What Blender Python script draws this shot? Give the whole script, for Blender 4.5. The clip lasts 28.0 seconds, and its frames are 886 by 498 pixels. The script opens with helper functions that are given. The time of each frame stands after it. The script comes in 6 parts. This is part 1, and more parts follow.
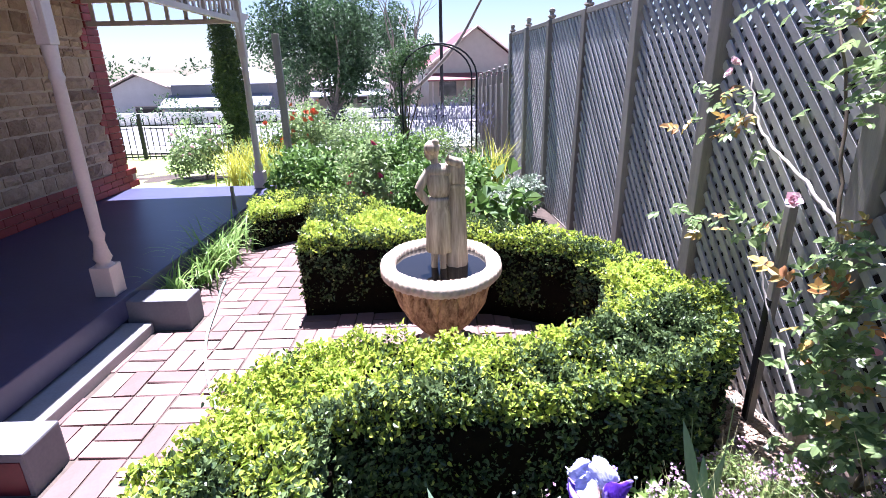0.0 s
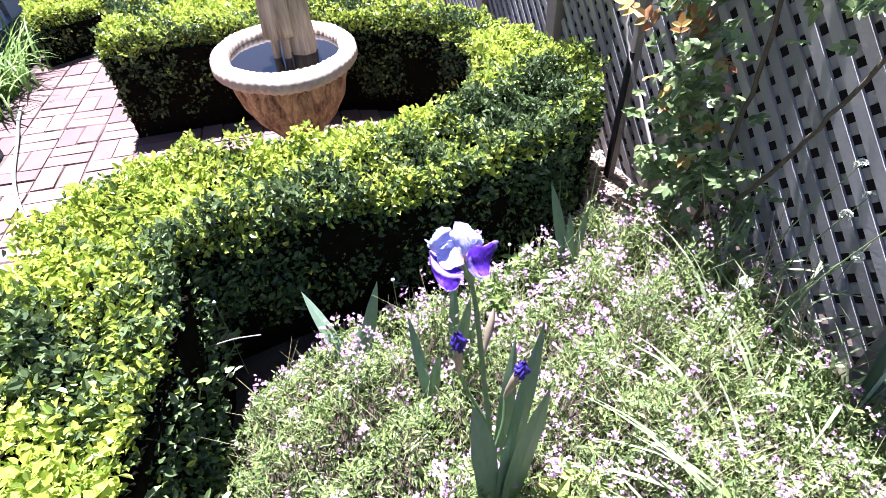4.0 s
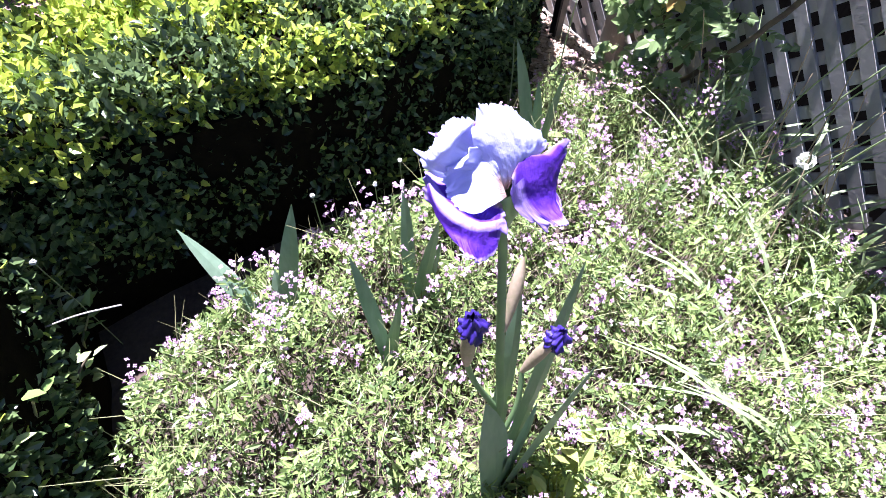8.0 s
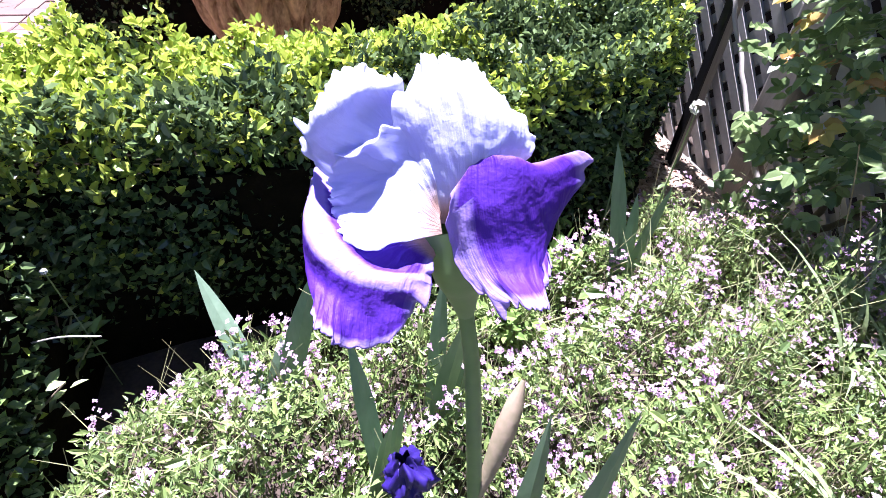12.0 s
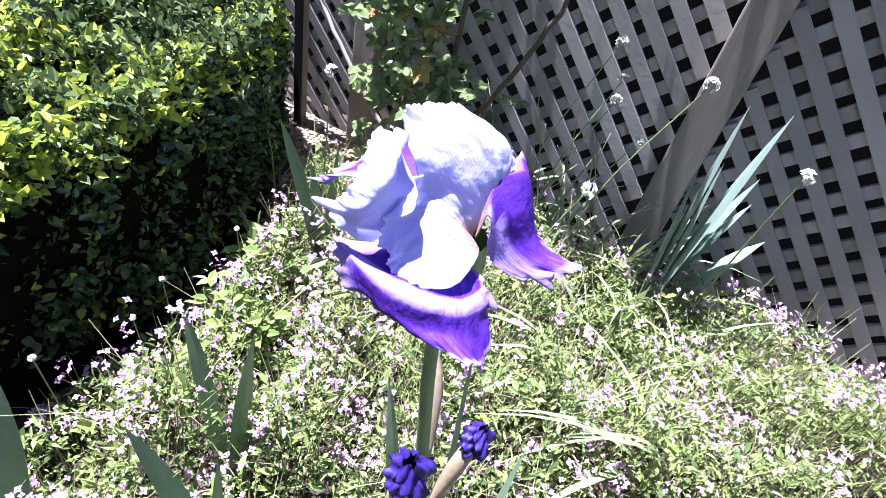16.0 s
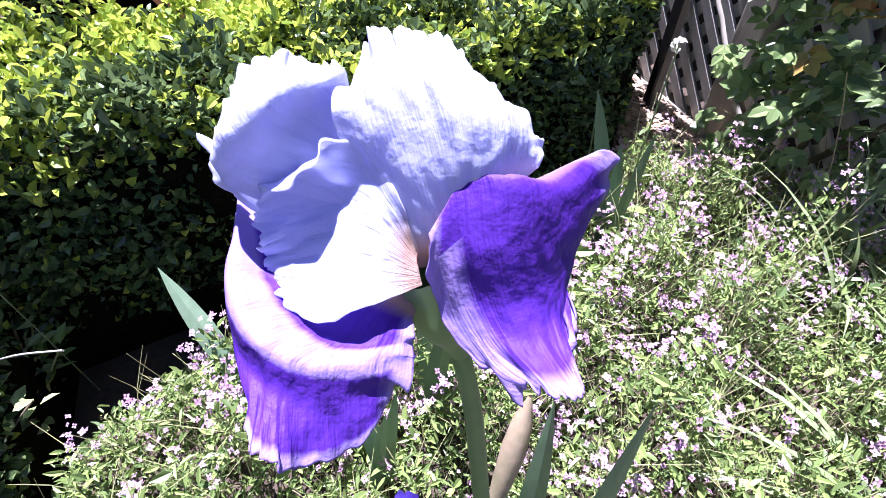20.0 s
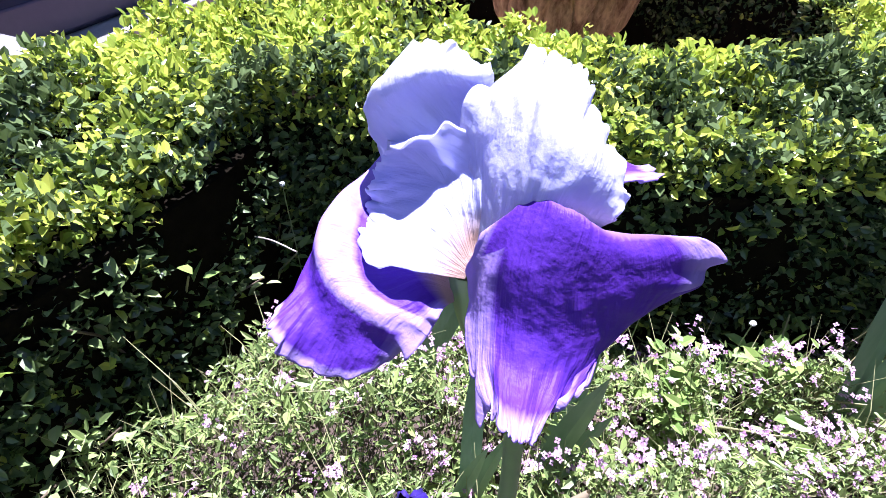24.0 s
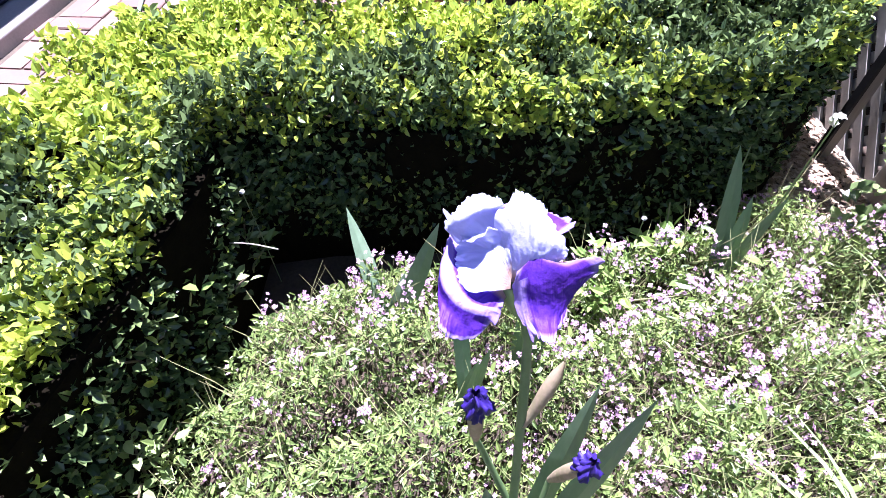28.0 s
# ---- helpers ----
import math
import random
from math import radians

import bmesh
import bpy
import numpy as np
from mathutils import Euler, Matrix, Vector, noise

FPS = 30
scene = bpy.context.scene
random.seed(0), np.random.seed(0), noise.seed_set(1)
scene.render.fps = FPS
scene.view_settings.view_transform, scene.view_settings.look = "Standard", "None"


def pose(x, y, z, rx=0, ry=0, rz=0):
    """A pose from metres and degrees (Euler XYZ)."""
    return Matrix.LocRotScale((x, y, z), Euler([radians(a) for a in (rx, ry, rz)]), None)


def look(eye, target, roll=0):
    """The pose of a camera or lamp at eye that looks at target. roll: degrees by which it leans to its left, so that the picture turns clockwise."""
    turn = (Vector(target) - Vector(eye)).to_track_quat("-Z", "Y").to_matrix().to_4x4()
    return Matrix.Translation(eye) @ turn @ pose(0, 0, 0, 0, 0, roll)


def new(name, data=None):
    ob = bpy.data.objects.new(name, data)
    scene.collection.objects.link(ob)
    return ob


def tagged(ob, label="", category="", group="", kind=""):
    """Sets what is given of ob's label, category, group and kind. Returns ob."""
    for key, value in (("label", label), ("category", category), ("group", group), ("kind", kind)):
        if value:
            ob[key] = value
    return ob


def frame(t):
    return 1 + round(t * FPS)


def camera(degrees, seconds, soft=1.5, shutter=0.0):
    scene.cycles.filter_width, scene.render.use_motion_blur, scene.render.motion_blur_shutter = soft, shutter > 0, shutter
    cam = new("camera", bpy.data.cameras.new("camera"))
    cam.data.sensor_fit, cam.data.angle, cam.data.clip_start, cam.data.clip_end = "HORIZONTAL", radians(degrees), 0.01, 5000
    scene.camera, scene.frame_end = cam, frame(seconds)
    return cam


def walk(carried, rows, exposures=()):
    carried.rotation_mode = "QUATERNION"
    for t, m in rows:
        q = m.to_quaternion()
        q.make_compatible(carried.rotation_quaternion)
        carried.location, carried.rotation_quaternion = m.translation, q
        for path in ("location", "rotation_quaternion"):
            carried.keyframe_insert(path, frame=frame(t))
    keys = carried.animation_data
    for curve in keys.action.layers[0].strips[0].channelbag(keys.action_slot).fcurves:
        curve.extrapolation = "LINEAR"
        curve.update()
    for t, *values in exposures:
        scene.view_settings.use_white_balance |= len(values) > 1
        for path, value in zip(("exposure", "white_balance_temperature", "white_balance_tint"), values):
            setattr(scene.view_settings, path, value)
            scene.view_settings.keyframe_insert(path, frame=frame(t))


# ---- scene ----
cam = camera(81.5, 28.0, soft=0.8)
PATH = [
    (0, (-0.0017, -2.8916, 1.5847), (0.0106, -1.4759, 1.0889), -1.20),
    (0.5, (0.0245, -2.8795, 1.5719), (0.0991, -1.5037, 0.9789), -1.74),
    (1, (0.0436, -2.8626, 1.5543), (0.1663, -1.5168, 0.9032), -1.99),
    (1.5, (0.0688, -2.8489, 1.5352), (0.2181, -1.5306, 0.8353), -2.48),
    (2, (0.0798, -2.8395, 1.5216), (0.2742, -1.5485, 0.7830), -0.90),
    (2.5, (0.0830, -2.8348, 1.5111), (0.2911, -1.5714, 0.7297), -1.10),
    (3, (0.0864, -2.8242, 1.4906), (0.3144, -1.6031, 0.6497), -1.47),
    (3.5, (0.0876, -2.8001, 1.4630), (0.3318, -1.6269, 0.5608), -2.12),
    (4, (0.0867, -2.7656, 1.4299), (0.3687, -1.6691, 0.4459), -2.08),
    (4.5, (0.0888, -2.7097, 1.3978), (0.3927, -1.6601, 0.3702), -2.57),
    (6.5, (0.0839, -2.4899, 1.2545), (0.4591, -1.6048, 0.1031), -1.61),
    (7, (0.0938, -2.4501, 1.2109), (0.5075, -1.6084, 0.0403), 0.22),
    (7.5, (0.0992, -2.4206, 1.1856), (0.5155, -1.6190, -0.0119), -0.10),
    (8, (0.1023, -2.4049, 1.1637), (0.5431, -1.6355, -0.0461), 3.73),
    (8.5, (0.1190, -2.3913, 1.1411), (0.5434, -1.6072, -0.0651), 4.20),
    (9, (0.1464, -2.3691, 1.1050), (0.4928, -1.5458, -0.1000), 4.32),
    (9.5, (0.1947, -2.3671, 1.0965), (0.4406, -1.4784, -0.0866), 2.81),
    (10, (0.2341, -2.3729, 1.0797), (0.4158, -1.4172, -0.0621), 2.41),
    (10.5, (0.2515, -2.3669, 1.0600), (0.3266, -1.3604, -0.0497), 0.69),
    (11, (0.2600, -2.3478, 1.0213), (0.2655, -1.2904, -0.0425), -1.28),
    (11.5, (0.2493, -2.3427, 1.0046), (0.2871, -1.2618, -0.0348), -1.67),
    (12, (0.2316, -2.3490, 1.0123), (0.4844, -1.2602, 0.0120), 3.39),
    (12.5, (0.1946, -2.3453, 1.0200), (0.5921, -1.3080, 0.0120), 3.13),
    (13, (0.1569, -2.3404, 1.0047), (0.8198, -1.4646, -0.0168), 7.59),
    (13.5, (0.1318, -2.3437, 0.9822), (0.9026, -1.5335, -0.0176), 8.03),
    (15.5, (0.0910, -2.2825, 1.0286), (1.1617, -1.7611, 0.1166), 16.40),
    (16, (0.0994, -2.2715, 1.0299), (1.1474, -1.7733, 0.0794), 14.60),
    (16.5, (0.1232, -2.2635, 1.0300), (1.1414, -1.7940, 0.0336), 9.02),
    (17, (0.1465, -2.2576, 1.0246), (1.1409, -1.8121, -0.0063), 7.22),
    (17.5, (0.1686, -2.2543, 1.0096), (1.1244, -1.7090, -0.0098), 6.63),
    (18, (0.1908, -2.2631, 1.0034), (0.9542, -1.5404, -0.0666), 4.01),
    (18.5, (0.2120, -2.2779, 0.9940), (0.8283, -1.4690, -0.1086), 5.17),
    (19, (0.2208, -2.2874, 0.9973), (0.7209, -1.3980, -0.1022), 4.97),
    (19.5, (0.2334, -2.2907, 1.0018), (0.6435, -1.3610, -0.1016), 4.11),
    (20, (0.2446, -2.2931, 0.9955), (0.5326, -1.3036, -0.0945), 0.51),
    (20.5, (0.2536, -2.2996, 0.9895), (0.4129, -1.2703, -0.0898), 0.82),
    (21, (0.2614, -2.3034, 0.9841), (0.3222, -1.2360, -0.0681), 2.05),
    (21.5, (0.2636, -2.3023, 0.9830), (0.2564, -1.2158, -0.0512), 2.52),
    (23.5, (0.2829, -2.3086, 0.9939), (-0.0040, -1.2403, -0.0391), 5.44),
    (24, (0.2874, -2.3051, 0.9928), (-0.0595, -1.2472, -0.0324), 3.67),
    (24.5, (0.2964, -2.3035, 0.9848), (-0.0799, -1.2541, -0.0313), 3.62),
    (25, (0.2961, -2.2986, 0.9875), (-0.0796, -1.2536, -0.0207), 4.77),
    (25.5, (0.2981, -2.2915, 0.9848), (-0.0847, -1.2455, -0.0209), 3.74),
    (26, (0.2986, -2.3076, 0.9965), (-0.0833, -1.2572, -0.0118), 3.81),
    (26.5, (0.2991, -2.3197, 1.0164), (-0.0788, -1.2746, 0.0100), 4.01),
    (27, (0.2928, -2.3296, 1.0322), (-0.0544, -1.3132, -0.0014), 2.93),
    (27.5, (0.2686, -2.3704, 1.0884), (0.0822, -1.3722, 0.0023), 2.90),
    (28, (0.2361, -2.4169, 1.1762), (0.1491, -1.4550, 0.0285), -0.31),
]
walk(cam, [(t, look(eye, target, roll)) for t, eye, target, roll in PATH], [(0, 2.38, 5450, 31), (10, 2.36, 5450, 31), (13, 2.32, 5450, 31), (17, 2.28, 5450, 31), (19, 2.10, 5450, 31), (21, 2.10, 5450, 31), (25, 2.16, 5450, 31), (28, 2.34, 5450, 31)])

# ---------------------------------------------------------------- light
SUN_TO = Vector((-0.045, 0.305, 0.952)).normalized()
world = bpy.data.worlds.new("sky")
scene.world = world
world.use_nodes = True
wn, wl = world.node_tree.nodes, world.node_tree.links
sky = wn.new("ShaderNodeTexSky")
sky.sky_type, sky.sun_disc = "NISHITA", False
sky.sun_elevation = math.asin(SUN_TO.z)
sky.sun_rotation = math.atan2(SUN_TO.x, SUN_TO.y)
sky.dust_density, sky.ozone_density = 0.4, 1.0
wl.new(sky.outputs[0], wn["Background"].inputs["Color"])
wn["Background"].inputs["Strength"].default_value = 0.031
sun_data = bpy.data.lights.new("sun", "SUN")
sun_data.energy, sun_data.angle, sun_data.color = 5.0, radians(0.53), (1.0, 0.95, 0.87)
sun = new("sun", sun_data)
sun.matrix_world = look(SUN_TO * 40, (0, 0, 0))

# ---------------------------------------------------------------- helpers of this scene
rng = np.random.default_rng(7)


def unit(v):
    return v / np.maximum(np.linalg.norm(v, axis=-1, keepdims=True), 1e-9)


def mesh_data(name, verts, faces, smooth=False, uv=None):
    """A mesh from arrays; all faces have the same number of corners."""
    verts, faces = np.asarray(verts, np.float32), np.asarray(faces, np.int32)
    me = bpy.data.meshes.new(name)
    me.vertices.add(len(verts))
    me.vertices.foreach_set("co", verts.ravel())
    k = faces.shape[1]
    me.loops.add(faces.size)
    me.loops.foreach_set("vertex_index", faces.ravel())
    me.polygons.add(len(faces))
    me.polygons.foreach_set("loop_start", np.arange(0, faces.size, k, dtype=np.int32))
    me.polygons.foreach_set("loop_total", np.full(len(faces), k, np.int32))
    if uv is not None:
        layer = me.uv_layers.new(name="UVMap")
        uv = np.asarray(uv, np.float32)
        layer.data.foreach_set("uv", uv[faces.ravel(), :2].ravel())
        if uv.shape[1] > 2:
            me.uv_layers.new(name="vein").data.foreach_set("uv", uv[faces.ravel(), 2:].ravel())
    me.polygons.foreach_set("use_smooth", np.full(len(faces), smooth, bool))
    me.update(calc_edges=True)
    me.validate()
    return me


def link(name, me, material=None, parent=None, label="", category="", kind="", group=""):
    ob = new(name, me)
    if material is not None and me is not None and not me.materials:
        me.materials.append(material)
    if parent is not None:
        ob.parent = parent
    return tagged(ob, label, category, group, kind)


def part(name, bm, material, parent, label="", smooth=False):
    """Links a bmesh as one mesh object under a thing or a part."""
    me = bpy.data.meshes.new(name)
    for f in bm.faces:
        f.smooth = smooth
    bm.to_mesh(me)
    bm.free()
    return link(name, me, material, parent, label)


def thing(name, label, category, at=(0, 0, 0), group="", kind=""):
    ob = new(name)
    ob.location = at
    ob.empty_display_size = 0.05
    return tagged(ob, label, category, group, kind)


def box(bm, x0, x1, y0, y1, z0, z1, bevel=0.0):
    made = bmesh.ops.create_cube(bm, size=1.0, matrix=Matrix.Translation(((x0 + x1) / 2, (y0 + y1) / 2, (z0 + z1) / 2)) @ Matrix.Diagonal((x1 - x0, y1 - y0, z1 - z0, 1)))
    if bevel:
        edges = list({e for v in made["verts"] for e in v.link_edges})
        bmesh.ops.bevel(bm, geom=edges, offset=bevel, segments=2, affect="EDGES", profile=0.6)


def one_box(*args, **kw):
    bm = bmesh.new()
    box(bm, *args, **kw)
    return bm


def lathe(profile, sides=32, wobble=0.0, flute=0, depth=0.0):
    """A turned form from (radius, height) pairs; flute: ribs round it, of that depth."""
    bm = bmesh.new()
    rings = []
    for r, z in profile:
        ring = []
        for i in range(sides):
            a = 2 * math.pi * i / sides
            rr = r * (1 + wobble * noise.noise((math.cos(a) * 3, math.sin(a) * 3, z * 9)))
            if flute:
                rr += depth * math.cos(a * flute)
            ring.append(bm.verts.new((rr * math.cos(a), rr * math.sin(a), z)))
        rings.append(ring)
    for lo, hi in zip(rings, rings[1:]):
        for i in range(sides):
            bm.faces.new((lo[i], lo[(i + 1) % sides], hi[(i + 1) % sides], hi[i]))
    return bm


def tube_arrays(points, radii, sides=6):
    """A round tapered tube along points, as vertices and quads."""
    pts = np.asarray(points, float)
    radii = np.broadcast_to(np.asarray(radii, float), (len(pts),))
    tang = unit(np.gradient(pts, axis=0))
    ref = np.array([0.31, 0.95, 0.05])
    u = unit(np.cross(tang, ref))
    w = np.cross(tang, u)
    ang = np.linspace(0, 2 * np.pi, sides, endpoint=False)
    verts = pts[:, None] + radii[:, None, None] * (np.cos(ang)[None, :, None] * u[:, None] + np.sin(ang)[None, :, None] * w[:, None])
    n = len(pts)
    i, j = np.meshgrid(np.arange(n - 1), np.arange(sides), indexing="ij")
    a, b = i * sides + j, i * sides + (j + 1) % sides
    return verts.reshape(-1, 3), np.stack([a, b, b + sides, a + sides], -1).reshape(-1, 4)


def join(pieces):
    verts, faces, n = [], [], 0
    for v, f in pieces:
        verts.append(v)
        faces.append(np.asarray(f) + n)
        n += len(v)
    return np.concatenate(verts), np.concatenate(faces)


def tube(name, points, radii, material, parent=None, sides=8, **tags):
    v, f = tube_arrays(points, radii, sides)
    return link(name, mesh_data(name, v, f, smooth=True), material, parent, **tags)


def spline(points, n=16):
    """A smooth line through points."""
    p = np.asarray(points, float)
    p = np.vstack([2 * p[0] - p[1], p, 2 * p[-1] - p[-2]])
    out = []
    for k in range(1, len(p) - 2):
        t = np.linspace(0, 1, n, endpoint=False)[:, None]
        a, b, c, d = p[k - 1], p[k], p[k + 1], p[k + 2]
        out.append(0.5 * (2 * b + (c - a) * t + (2 * a - 5 * b + 4 * c - d) * t**2 + (3 * b - a - 3 * c + d) * t**3))
    return np.vstack(out + [p[-2:-1]])


def leaf_arrays(base, along, normal, length, width, fold=0.25, droop=0.15):
    """Many oval leaves of two quads each. base, along, normal: N x 3; length, width: N."""
    n = len(base)
    along = unit(along)
    side = unit(np.cross(along, normal))
    up = np.cross(side, along)
    length, width = np.broadcast_to(length, (n,))[:, None], np.broadcast_to(width, (n,))[:, None]
    tip = base + along * length - up * droop * length
    out = [base]
    for s, t, w in ((1, 0.3, 0.5), (1, 0.7, 0.42)):
        out.append(base + along * length * t + side * width * w * s + up * (width * fold - droop * length * t * t))
    out.append(tip)
    for s, t, w in ((-1, 0.7, 0.42), (-1, 0.3, 0.5)):
        out.append(base + along * length * t + side * width * w * s + up * (width * fold - droop * length * t * t))
    verts = np.stack(out, 1).reshape(-1, 3)
    k = np.arange(n)[:, None] * 6
    faces = np.concatenate([k + [0, 1, 2, 3], k + [0, 3, 4, 5]], 0)
    return verts, faces


def blade_arrays(base, lean, length, width, bend, segs=5, twist=0.0):
    """Many strap leaves: they rise from base, lean that way and arch over. lean: N x 3 level directions; bend: 0 upright, 1 arching over."""
    n = len(base)
    lean = unit(lean)
    length, width, bend = (np.broadcast_to(a, (n,)).astype(float) for a in (length, width, bend))
    pos, ang = base.copy(), np.full(n, 0.08) + 0.15 * bend
    side = np.stack([-lean[:, 1], lean[:, 0], 0 * lean[:, 0]], -1)
    rows = []
    for s in range(segs + 1):
        t = s / segs
        w = width * (1 - t**2.2) * (0.75 + 0.5 * t * (1 - t) * 2) + 0.0006
        rows.append(pos - side * w[:, None] / 2)
        rows.append(pos + side * w[:, None] / 2)
        step = lean * np.sin(ang)[:, None] + np.array([0, 0, 1.0]) * np.cos(ang)[:, None]
        pos = pos + step * (length / segs)[:, None]
        ang = ang + bend * 2.4 / segs
    verts = np.stack(rows, 1).reshape(-1, 3)
    k = np.arange(n)[:, None] * (2 * segs + 2)
    faces = np.concatenate([k + [2 * s, 2 * s + 1, 2 * s + 3, 2 * s + 2] for s in range(segs)], 0)
    return verts, faces


def level(angles):
    return np.stack([np.cos(angles), np.sin(angles), 0 * angles], -1)


def inside(poly, pts):
    p, x, y = np.asarray(poly, float), pts[:, 0], pts[:, 1]
    q = np.roll(p, -1, 0)
    hit = np.zeros(len(pts), bool)
    for (x0, y0), (x1, y1) in zip(p, q):
        cross = (y0 > y) != (y1 > y)
        hit ^= cross & (x < (x1 - x0) * (y - y0) / (y1 - y0 + 1e-12) + x0)
    return hit


# ---------------------------------------------------------------- materials
def material(name, colour, second=None, rough=0.7, scale=20.0, fine=None, bump=0.2, metal=0.0, spread=0.5, island=0.0, objects=0.0, translucent=0.0, stretch=(1, 1, 1), spec=0.5, depth=0.004):
    """A surface of two colours in a coarse and a fine pattern, with relief. island, objects: how much single leaves or pieces differ."""
    m = bpy.data.materials.new(name)
    m.use_nodes = True
    nodes, links = m.node_tree.nodes, m.node_tree.links
    bsdf = nodes["Principled BSDF"]
    second = second or tuple(c * 0.6 for c in colour)
    place = nodes.new("ShaderNodeTexCoord")
    mapping = nodes.new("ShaderNodeMapping")
    mapping.inputs["Scale"].default_value = stretch
    links.new(place.outputs["Object"], mapping.inputs["Vector"])
    coarse, small = nodes.new("ShaderNodeTexNoise"), nodes.new("ShaderNodeTexNoise")
    coarse.inputs["Scale"].default_value, coarse.inputs["Detail"].default_value = scale, 5
    small.inputs["Scale"].default_value, small.inputs["Detail"].default_value = fine or scale * 9, 6
    for node in (coarse, small):
        links.new(mapping.outputs[0], node.inputs["Vector"])
    add = nodes.new("ShaderNodeMath")
    add.operation = "MULTIPLY_ADD"
    add.inputs[1].default_value, add.inputs[2].default_value = 0.6, 0.0
    links.new(coarse.outputs[0], add.inputs[0])
    add2 = nodes.new("ShaderNodeMath")
    add2.operation = "MULTIPLY_ADD"
    add2.inputs[1].default_value = 0.4
    links.new(small.outputs[0], add2.inputs[0])
    links.new(add.outputs[0], add2.inputs[2])
    last = add2.outputs[0]
    for amount, kind in ((island, "ShaderNodeNewGeometry"), (objects, "ShaderNodeObjectInfo")):
        if amount:
            info, mix = nodes.new(kind), nodes.new("ShaderNodeMix")
            mix.inputs["Factor"].default_value = amount
            links.new(last, mix.inputs["A"])
            links.new(info.outputs["Random Per Island" if island and kind.endswith("Geometry") else "Random"], mix.inputs["B"])
            last = mix.outputs[0]
    ramp = nodes.new("ShaderNodeValToRGB")
    wide = spread * 0.5
    ramp.color_ramp.elements[0].position, ramp.color_ramp.elements[1].position = 0.5 - wide, 0.5 + wide
    ramp.color_ramp.elements[0].color, ramp.color_ramp.elements[1].color = (*second, 1), (*colour, 1)
    links.new(last, ramp.inputs[0])
    links.new(ramp.outputs[0], bsdf.inputs["Base Color"])
    bsdf.inputs["Roughness"].default_value, bsdf.inputs["Metallic"].default_value = rough, metal
    bsdf.inputs["Specular IOR Level"].default_value = spec
    if bump:
        relief = nodes.new("ShaderNodeBump")
        relief.inputs["Strength"].default_value, relief.inputs["Distance"].default_value = bump, depth
        links.new(add2.outputs[0], relief.inputs["Height"])
        links.new(relief.outputs[0], bsdf.inputs["Normal"])
    if translucent:
        glow, mixed = nodes.new("ShaderNodeBsdfTranslucent"), nodes.new("ShaderNodeMixShader")
        mixed.inputs[0].default_value = translucent
        links.new(ramp.outputs[0], glow.inputs["Color"])
        links.new(bsdf.outputs[0], mixed.inputs[1])
        links.new(glow.outputs[0], mixed.inputs[2])
        links.new(mixed.outputs[0], nodes["Material Output"].inputs["Surface"])
    return m


SOIL = material("mulch_soil", (0.085, 0.06, 0.042), (0.022, 0.016, 0.012), 0.95, 6, 90, 0.8, spread=0.4, depth=0.01)
BRICK = material("clay_paver", (0.235, 0.15, 0.13), (0.125, 0.076, 0.064), 0.85, 9, 60, 0.5, objects=0.5, spread=0.6)
JOINT = material("sandy_joint", (0.13, 0.10, 0.075), (0.05, 0.04, 0.03), 0.95, 30, 200, 0.5)
# yellow-green is new growth; the bright and dark pair also paints sun and shade
HEDGE_NEW = material("box_new_growth_sunlit", (0.66, 0.71, 0.105), (0.21, 0.34, 0.055), 0.28, 6, bump=0, island=0.65, spread=0.8, translucent=0.36)
HEDGE_OLD = material("box_old_leaf_shaded", (0.17, 0.24, 0.085), (0.02, 0.042, 0.017), 0.17, 8, bump=0, island=0.7, spread=0.8, translucent=0.15)
# near-black in place of the shade among the twigs
HEDGE_CORE = material("hedge_inner_shade", (0.010, 0.008, 0.005), (0.003, 0.003, 0.002), 0.95, 30, 160, 0.8, spec=0.02)
STONE = material("cast_stone", (0.66, 0.58, 0.46), (0.40, 0.31, 0.21), 0.9, 9, 70, 0.8, spread=0.5)
BOWL = material("stained_bowl_stone", (0.62, 0.43, 0.22), (0.17, 0.09, 0.04), 0.9, 24, 90, 0.9, spread=0.26, stretch=(1, 1, 0.45))
STATUE = material("weathered_statue_stone", (0.58, 0.49, 0.36), (0.20, 0.15, 0.10), 0.9, 26, 90, 0.7, spread=0.30, stretch=(1, 1, 0.10))
TIMBER = material("weathered_timber", (0.33, 0.30, 0.255), (0.17, 0.15, 0.125), 0.9, 8, 60, 0.45, objects=0.35, stretch=(4, 4, 0.4))
LATH = material("grey_lattice_lath", (0.46, 0.445, 0.42), (0.26, 0.25, 0.235), 0.65, 7, 70, 0.3, objects=0.5)
# near black, painted for the shade seen through the lattice holes
SHADE_BACKING = material("lattice_shade_black", (0.020, 0.018, 0.017), (0.008, 0.007, 0.007), 0.9, 8, 60, 0.3, stretch=(4, 4, 0.4), spec=0.08)
FLOORPAINT = material("blue_grey_floor_paint", (0.062, 0.066, 0.125), (0.038, 0.042, 0.085), 0.4, 2, 30, 0.1)
CONCRETE = material("pale_concrete", (0.40, 0.39, 0.37), (0.28, 0.27, 0.26), 0.85, 5, 80, 0.25)
CREAM = material("cream_paint", (0.66, 0.55, 0.47), (0.52, 0.42, 0.35), 0.5, 6, 80, 0.12)
SANDSTONE = material("sandstone_block", (0.60, 0.40, 0.27), (0.24, 0.14, 0.09), 0.9, 9, 45, 1.0, objects=0.5, spread=0.6, depth=0.03)
MORTAR = material("lime_mortar", (0.62, 0.46, 0.34), (0.42, 0.30, 0.22), 0.95, 20, 120, 0.4)
